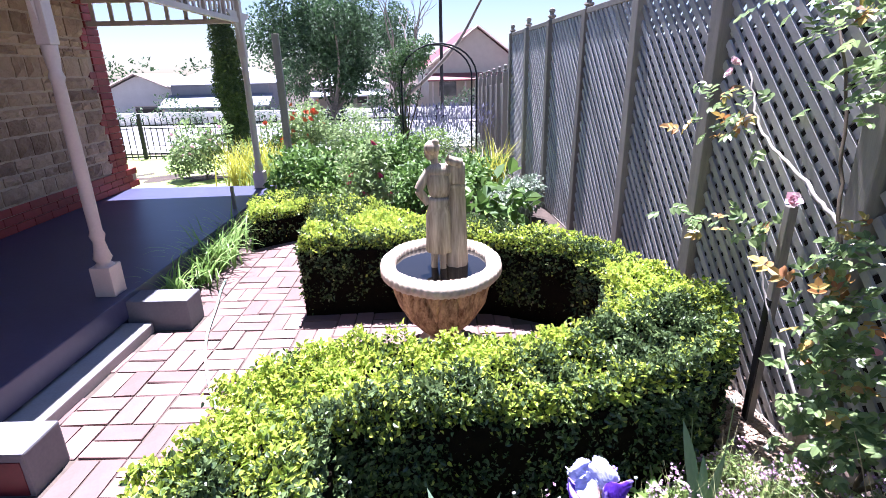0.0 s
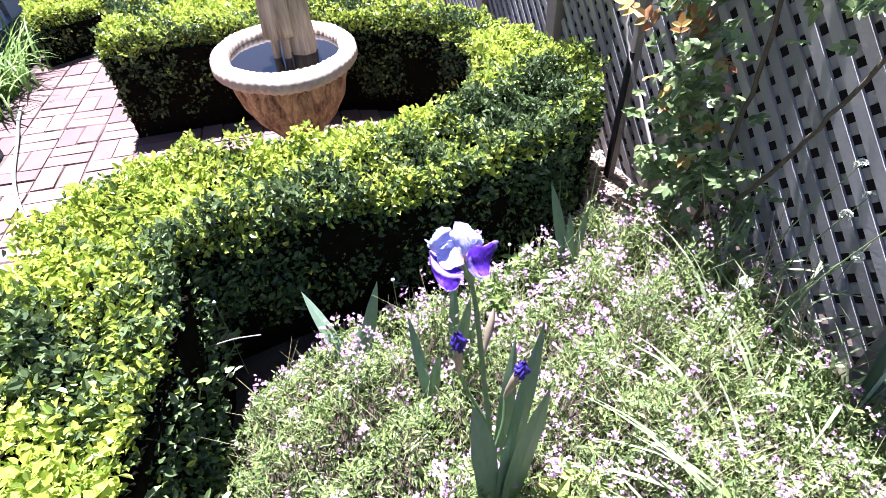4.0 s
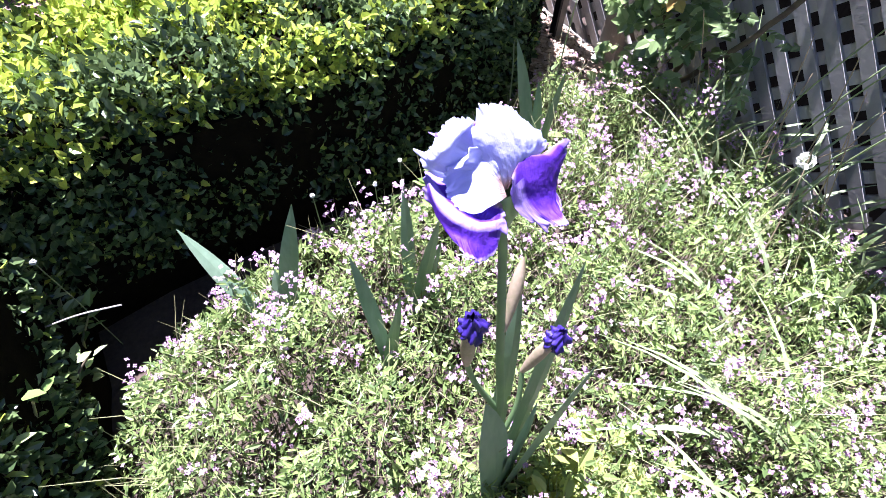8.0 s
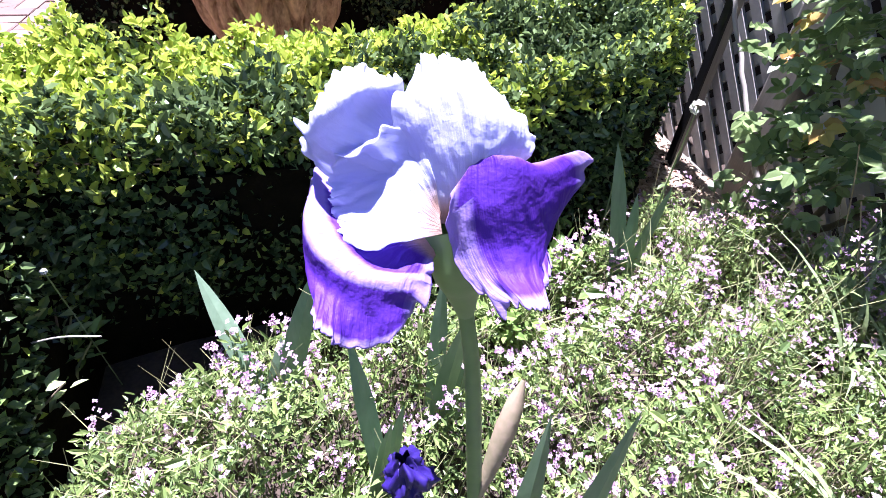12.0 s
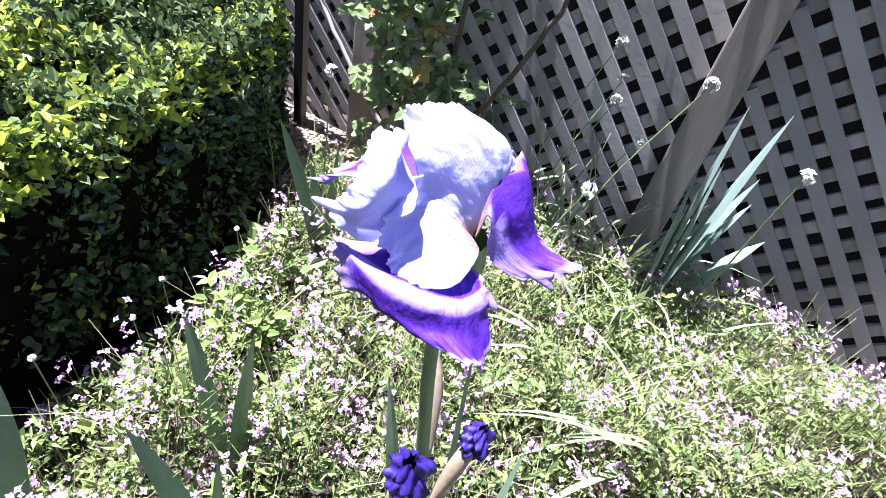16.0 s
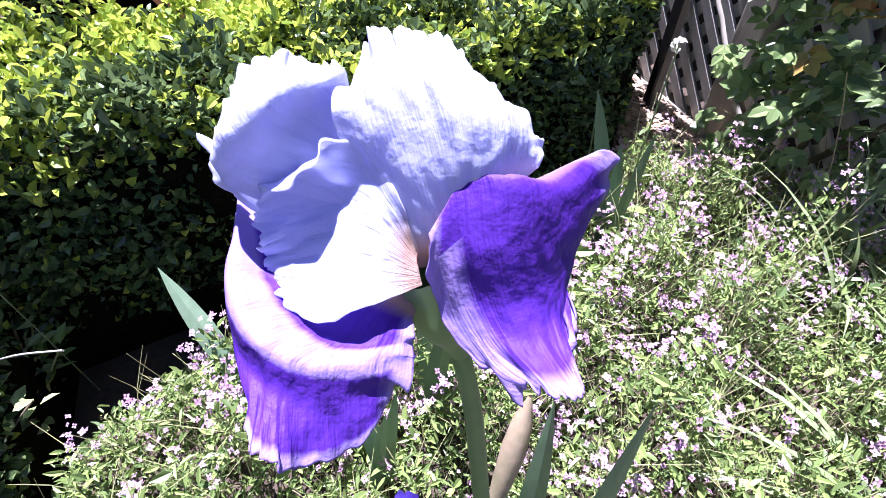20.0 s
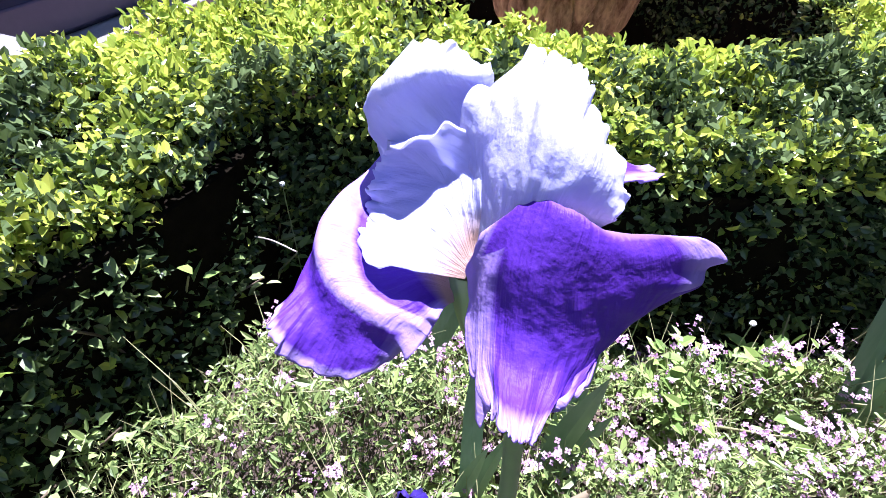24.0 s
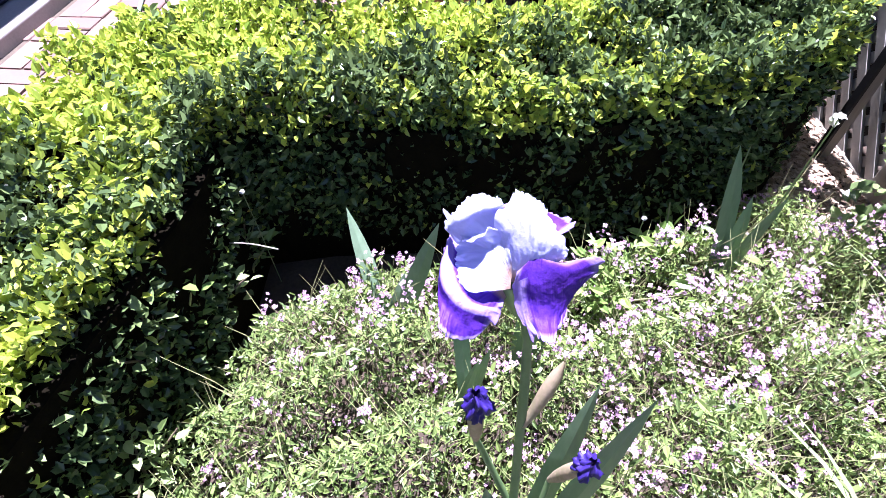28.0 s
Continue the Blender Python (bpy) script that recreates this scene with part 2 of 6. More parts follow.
REDBRICK = material("red_painted_brick", (0.36, 0.045, 0.04), (0.20, 0.025, 0.025), 0.6, 12, 90, 0.3, objects=0.4)
IRISLEAF = material("iris_leaf", (0.23, 0.33, 0.20), (0.12, 0.21, 0.12), 0.5, 20, 120, 0.1, stretch=(1, 1, 0.15), translucent=0.2)

# ---------------------------------------------------------------- ground
def ground_height(x, y):
    """The planting bed swells a little; paths lie at 0."""
    bed = np.clip((x + 0.40) / 0.40, 0, 1) * np.clip((1.62 - x) / 0.4, 0, 1) * np.clip((-1.30 - y) / 0.5, 0, 1) * np.clip((y + 4.2) / 0.5, 0, 1)
    return 0.09 * bed - 0.012 - 0.055 * np.clip(y - 5.5, 0, 45)


gx = np.concatenate([[-900, -200, -60, -25, -12], np.linspace(-6, 4, 51), [8, 16, 40, 150, 900]])
gy = np.concatenate([[-900, -200, -60, -20], np.linspace(-8, 6, 57), [7, 8, 9, 10, 11, 14, 18, 26, 40, 50.5, 60, 200, 900]])
mx, my = np.meshgrid(gx, gy, indexing="ij")
mz = ground_height(mx, my)
mz = mz + np.where((np.abs(mx) < 8) & (np.abs(my) < 9) & ((mx > -0.6) | (my > 3)), 0.012 * np.sin(mx * 9 + np.cos(my * 7) * 2) * np.sin(my * 8), 0)
i, j = np.meshgrid(np.arange(len(gx) - 1), np.arange(len(gy) - 1), indexing="ij")
a = i * len(gy) + j
quads = np.stack([a, a + len(gy), a + len(gy) + 1, a + 1], -1).reshape(-1, 4)
link("ground", mesh_data("ground", np.stack([mx, my, mz], -1).reshape(-1, 3), quads, smooth=True), SOIL, label="brown garden soil with bark mulch and dry leaves", category="ground", kind="structure")

# ---------------------------------------------------------------- hedges


def ring_sample(poly, n, r):
    """Points along a closed outline, with the outward normals."""
    p = np.asarray(poly, float)
    q = np.roll(p, -1, 0)
    seg = np.linalg.norm(q - p, axis=1)
    k = r.choice(len(p), n, p=seg / seg.sum())
    t = r.random(n)[:, None]
    d = unit((q - p)[k])
    area = 0.5 * np.sum(p[:, 0] * q[:, 1] - q[:, 0] * p[:, 1])
    nrm = np.stack([d[:, 1], -d[:, 0]], -1) * (1 if area > 0 else -1)
    return p[k] + (q - p)[k] * t, nrm


def lumps(pts, size=0.16, amount=0.045):
    out = np.zeros(len(pts))
    for k, (ax, ay, az) in enumerate(((1.0, 0.3, 0.6), (-0.5, 1.0, 0.2), (0.4, -0.7, 1.0), (1.3, 1.1, -0.8))):
        out += np.sin((pts[:, 0] * ax + pts[:, 1] * ay + pts[:, 2] * az) / size * (1.6 + 0.45 * k) + k * 1.7)
    return out * amount / 3


def hedge(name, poly, top, label, density=9000, leaf=0.027, seed=1, core_in=0.15, shoulder=0.05):
    r = np.random.default_rng(seed)
    p = np.asarray(poly, float)
    q = np.roll(p, -1, 0)
    length = np.linalg.norm(q - p, axis=1).sum()
    area = abs(0.5 * np.sum(p[:, 0] * q[:, 1] - q[:, 0] * p[:, 1]))
    owner = thing(name, label, "hedge", (p[0][0], p[0][1], 0))
    inv = np.array([p[0][0], p[0][1], 0])
    # solid core, drawn in from the outline; its near-black paints the inner shade
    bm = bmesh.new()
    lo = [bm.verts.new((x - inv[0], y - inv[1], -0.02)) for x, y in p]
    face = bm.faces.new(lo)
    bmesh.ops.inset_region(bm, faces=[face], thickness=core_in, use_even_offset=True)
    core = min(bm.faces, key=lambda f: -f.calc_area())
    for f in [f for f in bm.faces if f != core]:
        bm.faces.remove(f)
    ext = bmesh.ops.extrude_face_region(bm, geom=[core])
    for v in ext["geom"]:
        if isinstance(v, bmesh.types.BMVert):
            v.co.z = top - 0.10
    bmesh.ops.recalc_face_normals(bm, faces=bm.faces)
    part("shade_core", bm, HEDGE_CORE, owner, "near-black solid core standing in for the shaded inside")
    # leaves on the sides
    n = int(length * top * density * 1.25)
    xy, nrm = ring_sample(poly, n, r)
    z = r.random(n) ** 0.9 * top
    pts = np.concatenate([xy, z[:, None]], 1)
    nn = np.concatenate([nrm, 0.25 + 0 * z[:, None]], 1)
    round_in = np.clip((z - (top - 1.8 * shoulder)) / (1.8 * shoulder), 0, 1) ** 2 * shoulder
    tuck = np.clip((0.14 - z) / 0.14, 0, 1) * 0.05
    depth = -np.abs(r.normal(0, 0.038, n)) - round_in - tuck + lumps(pts, 0.14, 0.028) + 0.01
    pts[:, :2] += nrm * depth[:, None]
    along = unit(nn + r.normal(0, 0.75, (n, 3)) + np.array([0, 0, 0.25]))
    norm = unit(nn + r.normal(0, 0.55, (n, 3)) + np.array([0, 0, 0.25]))
    size = leaf * r.uniform(0.65, 1.2, n)
    # the few bright leaves low on the sides stand in for sunlit ones
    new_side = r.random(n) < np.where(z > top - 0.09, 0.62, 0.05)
    v, f = leaf_arrays(pts - inv, along, norm, size, size * 0.58)
    keep = ~new_side
    # leaves on the top
    m = int(area * density * 1.7)
    lo2, hi2 = p.min(0), p.max(0)
    tp = np.zeros((0, 2))
    while len(tp) < m:
        c = r.uniform(lo2, hi2, (m * 2, 2))
        tp = np.vstack([tp, c[inside(poly, c)]])
    tp = tp[:m]
    tz = top + lumps(np.concatenate([tp, np.full((m, 1), top)], 1), 0.13, 0.05) + lumps(np.concatenate([tp, np.full((m, 1), top)], 1), 0.045, 0.034) - np.abs(r.normal(0, 0.030, m)) + 0.005
    tpt = np.concatenate([tp, tz[:, None]], 1)
    ta = unit(r.normal(0, 0.8, (m, 3)) + np.array([0, 0, 0.75]))
    tn = unit(r.normal(0, 0.5, (m, 3)) + np.array([0, 0.1, 1.0]))
    ts = leaf * r.uniform(0.5, 1.2, m)
    # a high share of young leaves also carries the sunlit top in colour
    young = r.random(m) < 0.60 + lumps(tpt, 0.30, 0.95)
    old_b = np.vstack([pts[keep], tpt[~young]])
    old = leaf_arrays(old_b - inv, np.vstack([along[keep], ta[~young]]), np.vstack([norm[keep], tn[~young]]), np.r_[size[keep], ts[~young]], 0.58 * np.r_[size[keep], ts[~young]])
    link("foliage", mesh_data("foliage", *old), HEDGE_OLD, owner, "small glossy green leaves, darkened as the shaded sides", kind="stuff")
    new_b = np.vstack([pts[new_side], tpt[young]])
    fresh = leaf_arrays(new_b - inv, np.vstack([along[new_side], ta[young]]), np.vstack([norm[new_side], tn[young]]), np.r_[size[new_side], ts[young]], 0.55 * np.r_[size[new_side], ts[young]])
    link("new_growth", mesh_data("new_growth", *fresh), HEDGE_NEW, owner, "yellow-green new leaves, brightened as the sunlit top", kind="stuff")
    return owner


NEAR_HEDGE = [(-0.72, -1.20), (-0.60, -1.10), (-0.33, -1.04), (0.0, -1.02), (0.38, -1.00), (0.60, -0.96), (0.80, -0.74), (1.38, -0.68), (1.18, -1.08), (0.97, -1.23), (0.60, -1.39), (0.38, -1.45), (0.05, -1.47), (-0.17, -1.49), (-0.35, -1.53)]
LEG_HEDGE = [(-0.72, -1.20), (-0.35, -1.53), (-0.335, -1.70), (-0.36, -1.95), (-0.40, -2.25), (-0.44, -2.9), (-0.98, -2.9), (-0.90, -2.02), (-0.83, -1.67), (-0.765, -1.43)]
SIDE_HEDGE = [(0.80, -0.74), (0.91, -0.25), (0.83, 0.02), (1.03, 0.10), (1.13, -0.06), (1.27, -0.42), (1.38, -0.68)]
FAR_HEDGE = [(0.83, 0.02), (0.62, 0.17), (0.34, 0.27), (-0.25, 0.34), (-0.92, 0.31), (-1.0, 1.5), (-0.62, 1.34), (-0.28, 0.90), (0.25, 0.74), (0.72, 0.40), (1.03, 0.10)]
PATH_HEDGE = [(-1.75, 1.75), (-1.95, 2.3), (-1.75, 2.75), (-1.3, 3.2), (-0.9, 2.95), (-1.15, 2.5), (-1.42, 1.98)]
hedge("hedge", NEAR_HEDGE, 0.55, "clipped box hedge, bright new growth on top", density=12500, leaf=0.025, seed=1)
hedge("hedge", LEG_HEDGE, 0.54, "clipped box hedge beside the brick path", density=12500, leaf=0.025, seed=2, shoulder=0.11)
hedge("hedge", SIDE_HEDGE, 0.55, "clipped box hedge along the lattice fence", seed=3)
hedge("hedge", FAR_HEDGE, 0.56, "clipped box hedge behind the stone fountain", density=8000, seed=4)
hedge("hedge", PATH_HEDGE, 0.34, "low clipped box hedge beside the brick path", density=5500, leaf=0.032, seed=5, core_in=0.08)

# ---------------------------------------------------------------- fountain
FX, FY = 0.008, -0.17
fountain = thing("fountain", "round cast stone fountain bowl holding dark still water", "fountain", (FX, FY, 0))
part("foot", lathe([(0.0, -0.02), (0.15, -0.02), (0.155, 0.03), (0.145, 0.06), (0.10, 0.085), (0.088, 0.12), (0.10, 0.15), (0.0, 0.151)], 32, 0.03), STONE, fountain, smooth=True)


def carved_bowl(profile, sides=240, rows=60):
    """The bowl's outside, carved with overlapping pointed leaves."""
    pr = np.array(profile)
    z = np.linspace(pr[0, 1], pr[-1, 1], rows)
    rad = np.interp(z, pr[:, 1], pr[:, 0])
    bm = bmesh.new()
    rings = []
    for k in range(rows):
        u = k / (rows - 1)
        ring = []
        for i in range(sides):
            a = 2 * math.pi * i / sides
            f = (a * 11 / (2 * math.pi)) % 1.0 - 0.5
            leaf = abs(f) * 2 - (0.95 - 0.95 * abs(u - 0.35) ** 1.3)
            g = math.exp(-((leaf / 0.10) ** 2)) + 0.6 * math.exp(-((f / 0.03) ** 2)) + 0.35 * max(0, math.sin((u * 7 + abs(f) * 9) * 2 * math.pi)) * (leaf < 0)
            rr = rad[k] * (1 + 0.02 * noise.noise((math.cos(a) * 4, math.sin(a) * 4, u * 6))) + 0.008 - 0.019 * g
            ring.append(bm.verts.new((rr * math.cos(a), rr * math.sin(a), z[k])))
        rings.append(ring)
    for lo, hi in zip(rings, rings[1:]):
        for i in range(sides):
            bm.faces.new((lo[i], lo[(i + 1) % sides], hi[(i + 1) % sides], hi[i]))
    return bm


bowl_profile = [(0.0, 0.13), (0.092, 0.135), (0.135, 0.175), (0.20, 0.25), (0.255, 0.35), (0.282, 0.45), (0.292, 0.505)]
part("bowl", carved_bowl(bowl_profile), BOWL, fountain, "weathered bowl with carved leaf ribs", smooth=True)
part("rim", lathe([(0.285, 0.50), (0.328, 0.505), (0.345, 0.528), (0.343, 0.56), (0.322, 0.58), (0.29, 0.585), (0.278, 0.574), (0.266, 0.56), (0.262, 0.53), (0.258, 0.46), (0.20, 0.38), (0.0, 0.34)], 224, 0.03, 56, 0.0048), STONE, fountain, "pale rolled rim with a carved edge", smooth=True)
WATER = material("dark_water", (0.012, 0.011, 0.010), (0.008, 0.007, 0.006), 0.02, 5, 12, 0.03, spec=0.5, depth=0.002)
part("water", lathe([(0.262, 0.541), (0.12, 0.5412), (0.0, 0.5414)], 48), WATER, fountain, "still dark water")


def statue(at):
    """A draped standing figure with one arm on the hip beside a tall pedestal, as one plain form."""
    bm = bmesh.new()

    def blob(x, y, z, sx, sy, sz, rot=0.0, seg=14):
        bmesh.ops.create_uvsphere(bm, u_segments=seg, v_segments=10, radius=1.0, matrix=Matrix.Translation((x, y, z)) @ Matrix.Rotation(rot, 4, "Y") @ Matrix.Diagonal((sx, sy, sz, 1)))

    def limb(a, b, ra, rb):
        v, f = tube_arrays(np.linspace(a, b, 5), np.linspace(ra, rb, 5), 10)
        vs = [bm.verts.new(tuple(c)) for c in v]
        for q in f:
            bm.faces.new([vs[k] for k in q])
    # skirt with folds
    rings = []
    for k, (z, rx, ry) in enumerate(((0.165, 0.086, 0.074), (0.22, 0.084, 0.072), (0.30, 0.082, 0.07), (0.40, 0.082, 0.068), (0.455, 0.062, 0.055), (0.48, 0.068, 0.058), (0.50, 0.06, 0.052))):
        ring = []
        for s in range(40):
            ang = 2 * math.pi * s / 40
            fold = 1 + (0.07 * math.sin(ang * 9 + z * 4) + 0.03 * math.sin(ang * 17)) * max(0, (0.45 - z) / 0.4)
            ring.append(bm.verts.new((-0.03 + rx * fold * math.cos(ang), ry * fold * math.sin(ang), z)))
        rings.append(ring)
    for lo, hi in zip(rings, rings[1:]):
        for s in range(40):
            bm.faces.new((lo[s], lo[(s + 1) % 40], hi[(s + 1) % 40], hi[s]))
    bm.faces.new(list(reversed(rings[0])))
    bm.faces.new(rings[-1])
    blob(-0.025, 0, 0.585, 0.078, 0.056, 0.115)
    blob(-0.02, 0, 0.655, 0.09, 0.052, 0.045)
    limb((-0.04, 0.01, 0.67), (-0.055, 0.02, 0.74), 0.026, 0.024)
    blob(-0.068, 0.03, 0.765, 0.046, 0.05, 0.058, -0.3)
    blob(-0.062, -0.005, 0.79, 0.05, 0.048, 0.042)
    blob(-0.04, -0.02, 0.825, 0.022, 0.022, 0.02)
    limb((-0.085, 0, 0.655), (-0.155, -0.02, 0.55), 0.032, 0.026)
    limb((-0.155, -0.02, 0.55), (-0.095, -0.01, 0.465), 0.027, 0.022)
    limb((0.05, 0, 0.665), (0.115, -0.005, 0.695), 0.033, 0.03)
    limb((0.115, -0.005, 0.695), (0.03, -0.03, 0.725), 0.03, 0.025)
    limb((-0.065, -0.02, 0.0), (-0.06, -0.02, 0.22), 0.02, 0.027)
    limb((-0.005, -0.045, 0.0), (-0.012, -0.035, 0.22), 0.02, 0.027)
    # tree-stump pedestal at her side
    rings = []
    for z, r in ((0.0, 0.078), (0.05, 0.074), (0.25, 0.064), (0.45, 0.058), (0.55, 0.056), (0.565, 0.062), (0.58, 0.05)):
        ring = []
        for s in range(24):
            ang = 2 * math.pi * s / 24
            rr = r * (1 + 0.06 * math.sin(ang * 7) + 0.05 * noise.noise((math.cos(ang) * 2, math.sin(ang) * 2, z * 8)))
            ring.append(bm.verts.new((0.085 + rr * math.cos(ang), 0.03 + rr * math.sin(ang), z)))
        rings.append(ring)
    for lo, hi in zip(rings, rings[1:]):
        for s in range(24):
            bm.faces.new((lo[s], lo[(s + 1) % 24], hi[(s + 1) % 24], hi[s]))
    bm.faces.new(rings[-1])
    bm.faces.new(list(reversed(rings[0])))
    box(bm, 0.03, 0.14, -0.03, 0.06, 0.575, 0.70, bevel=0.02)
    for v in bm.verts:
        v.co += Vector(noise.noise_vector(v.co * 18)) * 0.004
    me = bpy.data.meshes.new("statue")
    for f in bm.faces:
        f.smooth = True
    bm.to_mesh(me)
    bm.free()
    ob = link("statue", me, STATUE, label="weathered stone statue of a draped figure in the fountain", category="statue")
    ob.location = at
    ob.scale = (0.85, 0.9, 0.91)
    return ob


fountain.scale = (0.98, 1.20, 1.0)
statue((FX + 0.02, FY - 0.02, 0.48))

# ---------------------------------------------------------------- fence
FENCE_TURN = math.atan(0.06)
POST_Y = [-5.45, -4.37, -3.29, -2.21, -1.12, -0.08, 0.94, 2.06, 3.15, 4.22, 5.30]


def fence_x(y):
    """The fence draws slowly nearer to the house as it goes back."""
    return 1.49 - 0.06 * (y + 0.24)


def post_mesh(h, w):
    bm = bmesh.new()
    box(bm, -w / 2, w / 2, -w / 2, w / 2, -0.1, h - 0.12, bevel=0.006)
    for prof in ([(w * 0.36, h - 0.12), (w * 0.3, h - 0.10), (w * 0.5, h - 0.085), (w * 0.42, h - 0.07), (w * 0.22, h - 0.065), (w * 0.26, h - 0.05), (w * 0.36, h - 0.03), (w * 0.3, h - 0.01), (w * 0.1, h)],):
        rings = []
        for r, z in prof:
            rings.append([bm.verts.new((r * math.cos(k * math.pi / 6), r * math.sin(k * math.pi / 6), z)) for k in range(12)])
        for lo, hi in zip(rings, rings[1:]):
            for k in range(12):
                bm.faces.new((lo[k], lo[(k + 1) % 12], hi[(k + 1) % 12], hi[k]))
        bm.faces.new(rings[-1])
    me = bpy.data.meshes.new("fence_post")
    bm.to_mesh(me)
    bm.free()
    me.materials.append(TIMBER)
    return me


tall_post = post_mesh(2.18, 0.097)
for k, y in enumerate(POST_Y):
    ob = tagged(new("fence_post", tall_post), "weathered grey timber fence post with a turned finial", "post", "lattice fence posts")
    ob.location = (fence_x(y), y, 0)
    ob.rotation_euler = (0, radians(rng.normal(0, 0.4)), FENCE_TURN)


def lath_mesh(x, y0, z0, y1, z1, w, t):
    """A thin slat between two points of the fence's plane, at that depth."""
    d = Vector((0, y1 - y0, z1 - z0))
    n = Vector((0, -d.z, d.y)).normalized() * w / 2
    a, b = Vector((x, y0, z0)), Vector((x, y1, z1))
    dx = Vector((t / 2, 0, 0))
    vs = [a - n - dx, a + n - dx, b + n - dx, b - n - dx, a - n + dx, a + n + dx, b + n + dx, b - n + dx]
    return mesh_data("lath", [tuple(v) for v in vs], [(0, 1, 2, 3), (7, 6, 5, 4), (0, 4, 5, 1), (1, 5, 6, 2), (2, 6, 7, 3), (3, 7, 4, 0)])


def lattice(ya, yb, z0, z1, pitch=0.068, w=0.036):
    panel = thing("lattice_panel", "weathered grey diagonal lattice panel between fence posts", "lattice", (fence_x(ya), ya, 0), "lattice panels")
    panel.rotation_euler.z = FENCE_TURN
    width = yb - ya
    step = pitch * math.sqrt(2)
    for sign, x in ((1, -0.008), (-1, 0.006)):
        c = -(z1 - z0) + step * 0.4
        while c < width:
            # along y = c + s, z = s for the rising set; mirrored for the other
            s0, s1 = max(0, -c), min(z1 - z0, width - c)
            if s1 - s0 > 0.05:
                yy0, yy1 = c + s0, c + s1
                if sign < 0:
                    yy0, yy1 = width - yy0, width - yy1
                wob = rng.normal(0, 0.003)
                link("lath", lath_mesh(x, yy0 + wob, z0 + s0, yy1 + wob, z0 + s1, w * rng.uniform(0.92, 1.06), 0.012), LATH, panel)
            c += step
    for z in (z0, z1):
        part("rail", one_box(-0.02, 0.024, 0.0, width, z - 0.022, z + 0.022, bevel=0.004), TIMBER, panel)
    return panel


for ya, yb in zip(POST_Y, POST_Y[1:]):
    lattice(ya + 0.055, yb - 0.055, -0.02, 2.04)
# invented sheet behind the laths; its black stands in for shade there
backing = part("backing_east", one_box(0.12, 0.16, -6.0, 5.4, -0.1, 1.75), SHADE_BACKING, None, "")
backing.location, backing.rotation_euler.z = (fence_x(0), 0, 0), FENCE_TURN
tagged(backing, "added near-black sheet for the shade behind the lattice", "fence", kind="structure")

# ---------------------------------------------------------------- veranda and house
WALL_X = -3.92
v = part("veranda_floor", one_box(-3.96, -2.04, -5.0, 3.58, 0.08, 0.235, bevel=0.01), FLOORPAINT, None)
tagged(v, "blue-grey painted veranda floor slab", "floor", kind="structure")
v = part("veranda_base", one_box(-3.96, -2.07, -5.0, 3.55, -0.05, 0.08), FLOORPAINT, None)
tagged(v, "dark painted veranda base", "floor", kind="structure")
v = part("wall_west", one_box(WALL_X - 0.35, WALL_X, -5.0, 3.65, -0.05, 3.2), MORTAR, None)
tagged(v, "rough sandstone house wall with pale mortar", "wall", kind="structure")
wall_west = v
step = thing("step", "pale concrete step at the veranda edge", "step", (-1.94, -0.39, 0))
part("tread", one_box(-0.135, 0.06, -0.62, 0.54, -0.02, 0.06, bevel=0.008), CONCRETE, step)
GREYPAINT = material("grey_painted_concrete", (0.17, 0.17, 0.18), (0.11, 0.11, 0.12), 0.8, 5, 60, 0.25)
MAROON = material("maroon_paint", (0.12, 0.012, 0.02), (0.07, 0.01, 0.014), 0.5, 5, 60, 0.15)
for y0, y1, face in ((0.17, 0.37, GREYPAINT), (-1.24, -1.03, MAROON)):
    b = thing("plinth_block", "grey painted concrete block flanking the veranda step", "block", (-1.83, (y0 + y1) / 2, 0), "step blocks")
    h = (y1 - y0) / 2
    part("block", one_box(-0.225, 0.185, -h, h, -0.02, 0.20, bevel=0.01), GREYPAINT, b)
    if face is MAROON:
        part("painted_face", one_box(-0.215, 0.165, -h - 0.004, -h + 0.01, 0.0, 0.16), MAROON, b, "maroon painted lower face")


def veranda_post(x, y):
    p = thing("veranda_post", "cream painted turned timber veranda post", "post", (x, y, 0.235), "veranda posts")
    part("base", one_box(-0.065, 0.065, -0.065, 0.065, 0, 0.20, bevel=0.006), CREAM, p)
    prof = [(0.058, 0.2), (0.040, 0.22), (0.055, 0.25), (0.042, 0.30), (0.033, 0.36), (0.046, 0.40), (0.036, 0.43), (0.039, 0.8), (0.034, 1.32), (0.042, 1.35), (0.032, 1.38), (0.040, 1.46), (0.042, 1.52)]
    part("shaft", lathe(prof, 20), CREAM, p, smooth=True)
    part("head", one_box(-0.040, 0.040, -0.040, 0.040, 1.52, 2.25, bevel=0.006), CREAM, p)
    for s in (-1, 1):
        bm = bmesh.new()
        curve = [(0.05, 1.62), (0.09, 1.80), (0.19, 1.92), (0.33, 1.97), (0.33, 2.0), (0.05, 2.0)]
        lo = [bm.verts.new((-0.012, s * a, z)) for a, z in curve]
        bm.faces.new(lo)
        ext = bmesh.ops.extrude_face_region(bm, geom=bm.faces[:])
        for q in ext["geom"]:
            if isinstance(q, bmesh.types.BMVert):
                q.co.x = 0.012
        bmesh.ops.recalc_face_normals(bm, faces=bm.faces)
        part("bracket", bm, CREAM, p, "curved timber bracket")
    return p


veranda_post(-2.16, 0.24)
veranda_post(-2.20, 3.47)
veranda_post(-2.16, -3.0)


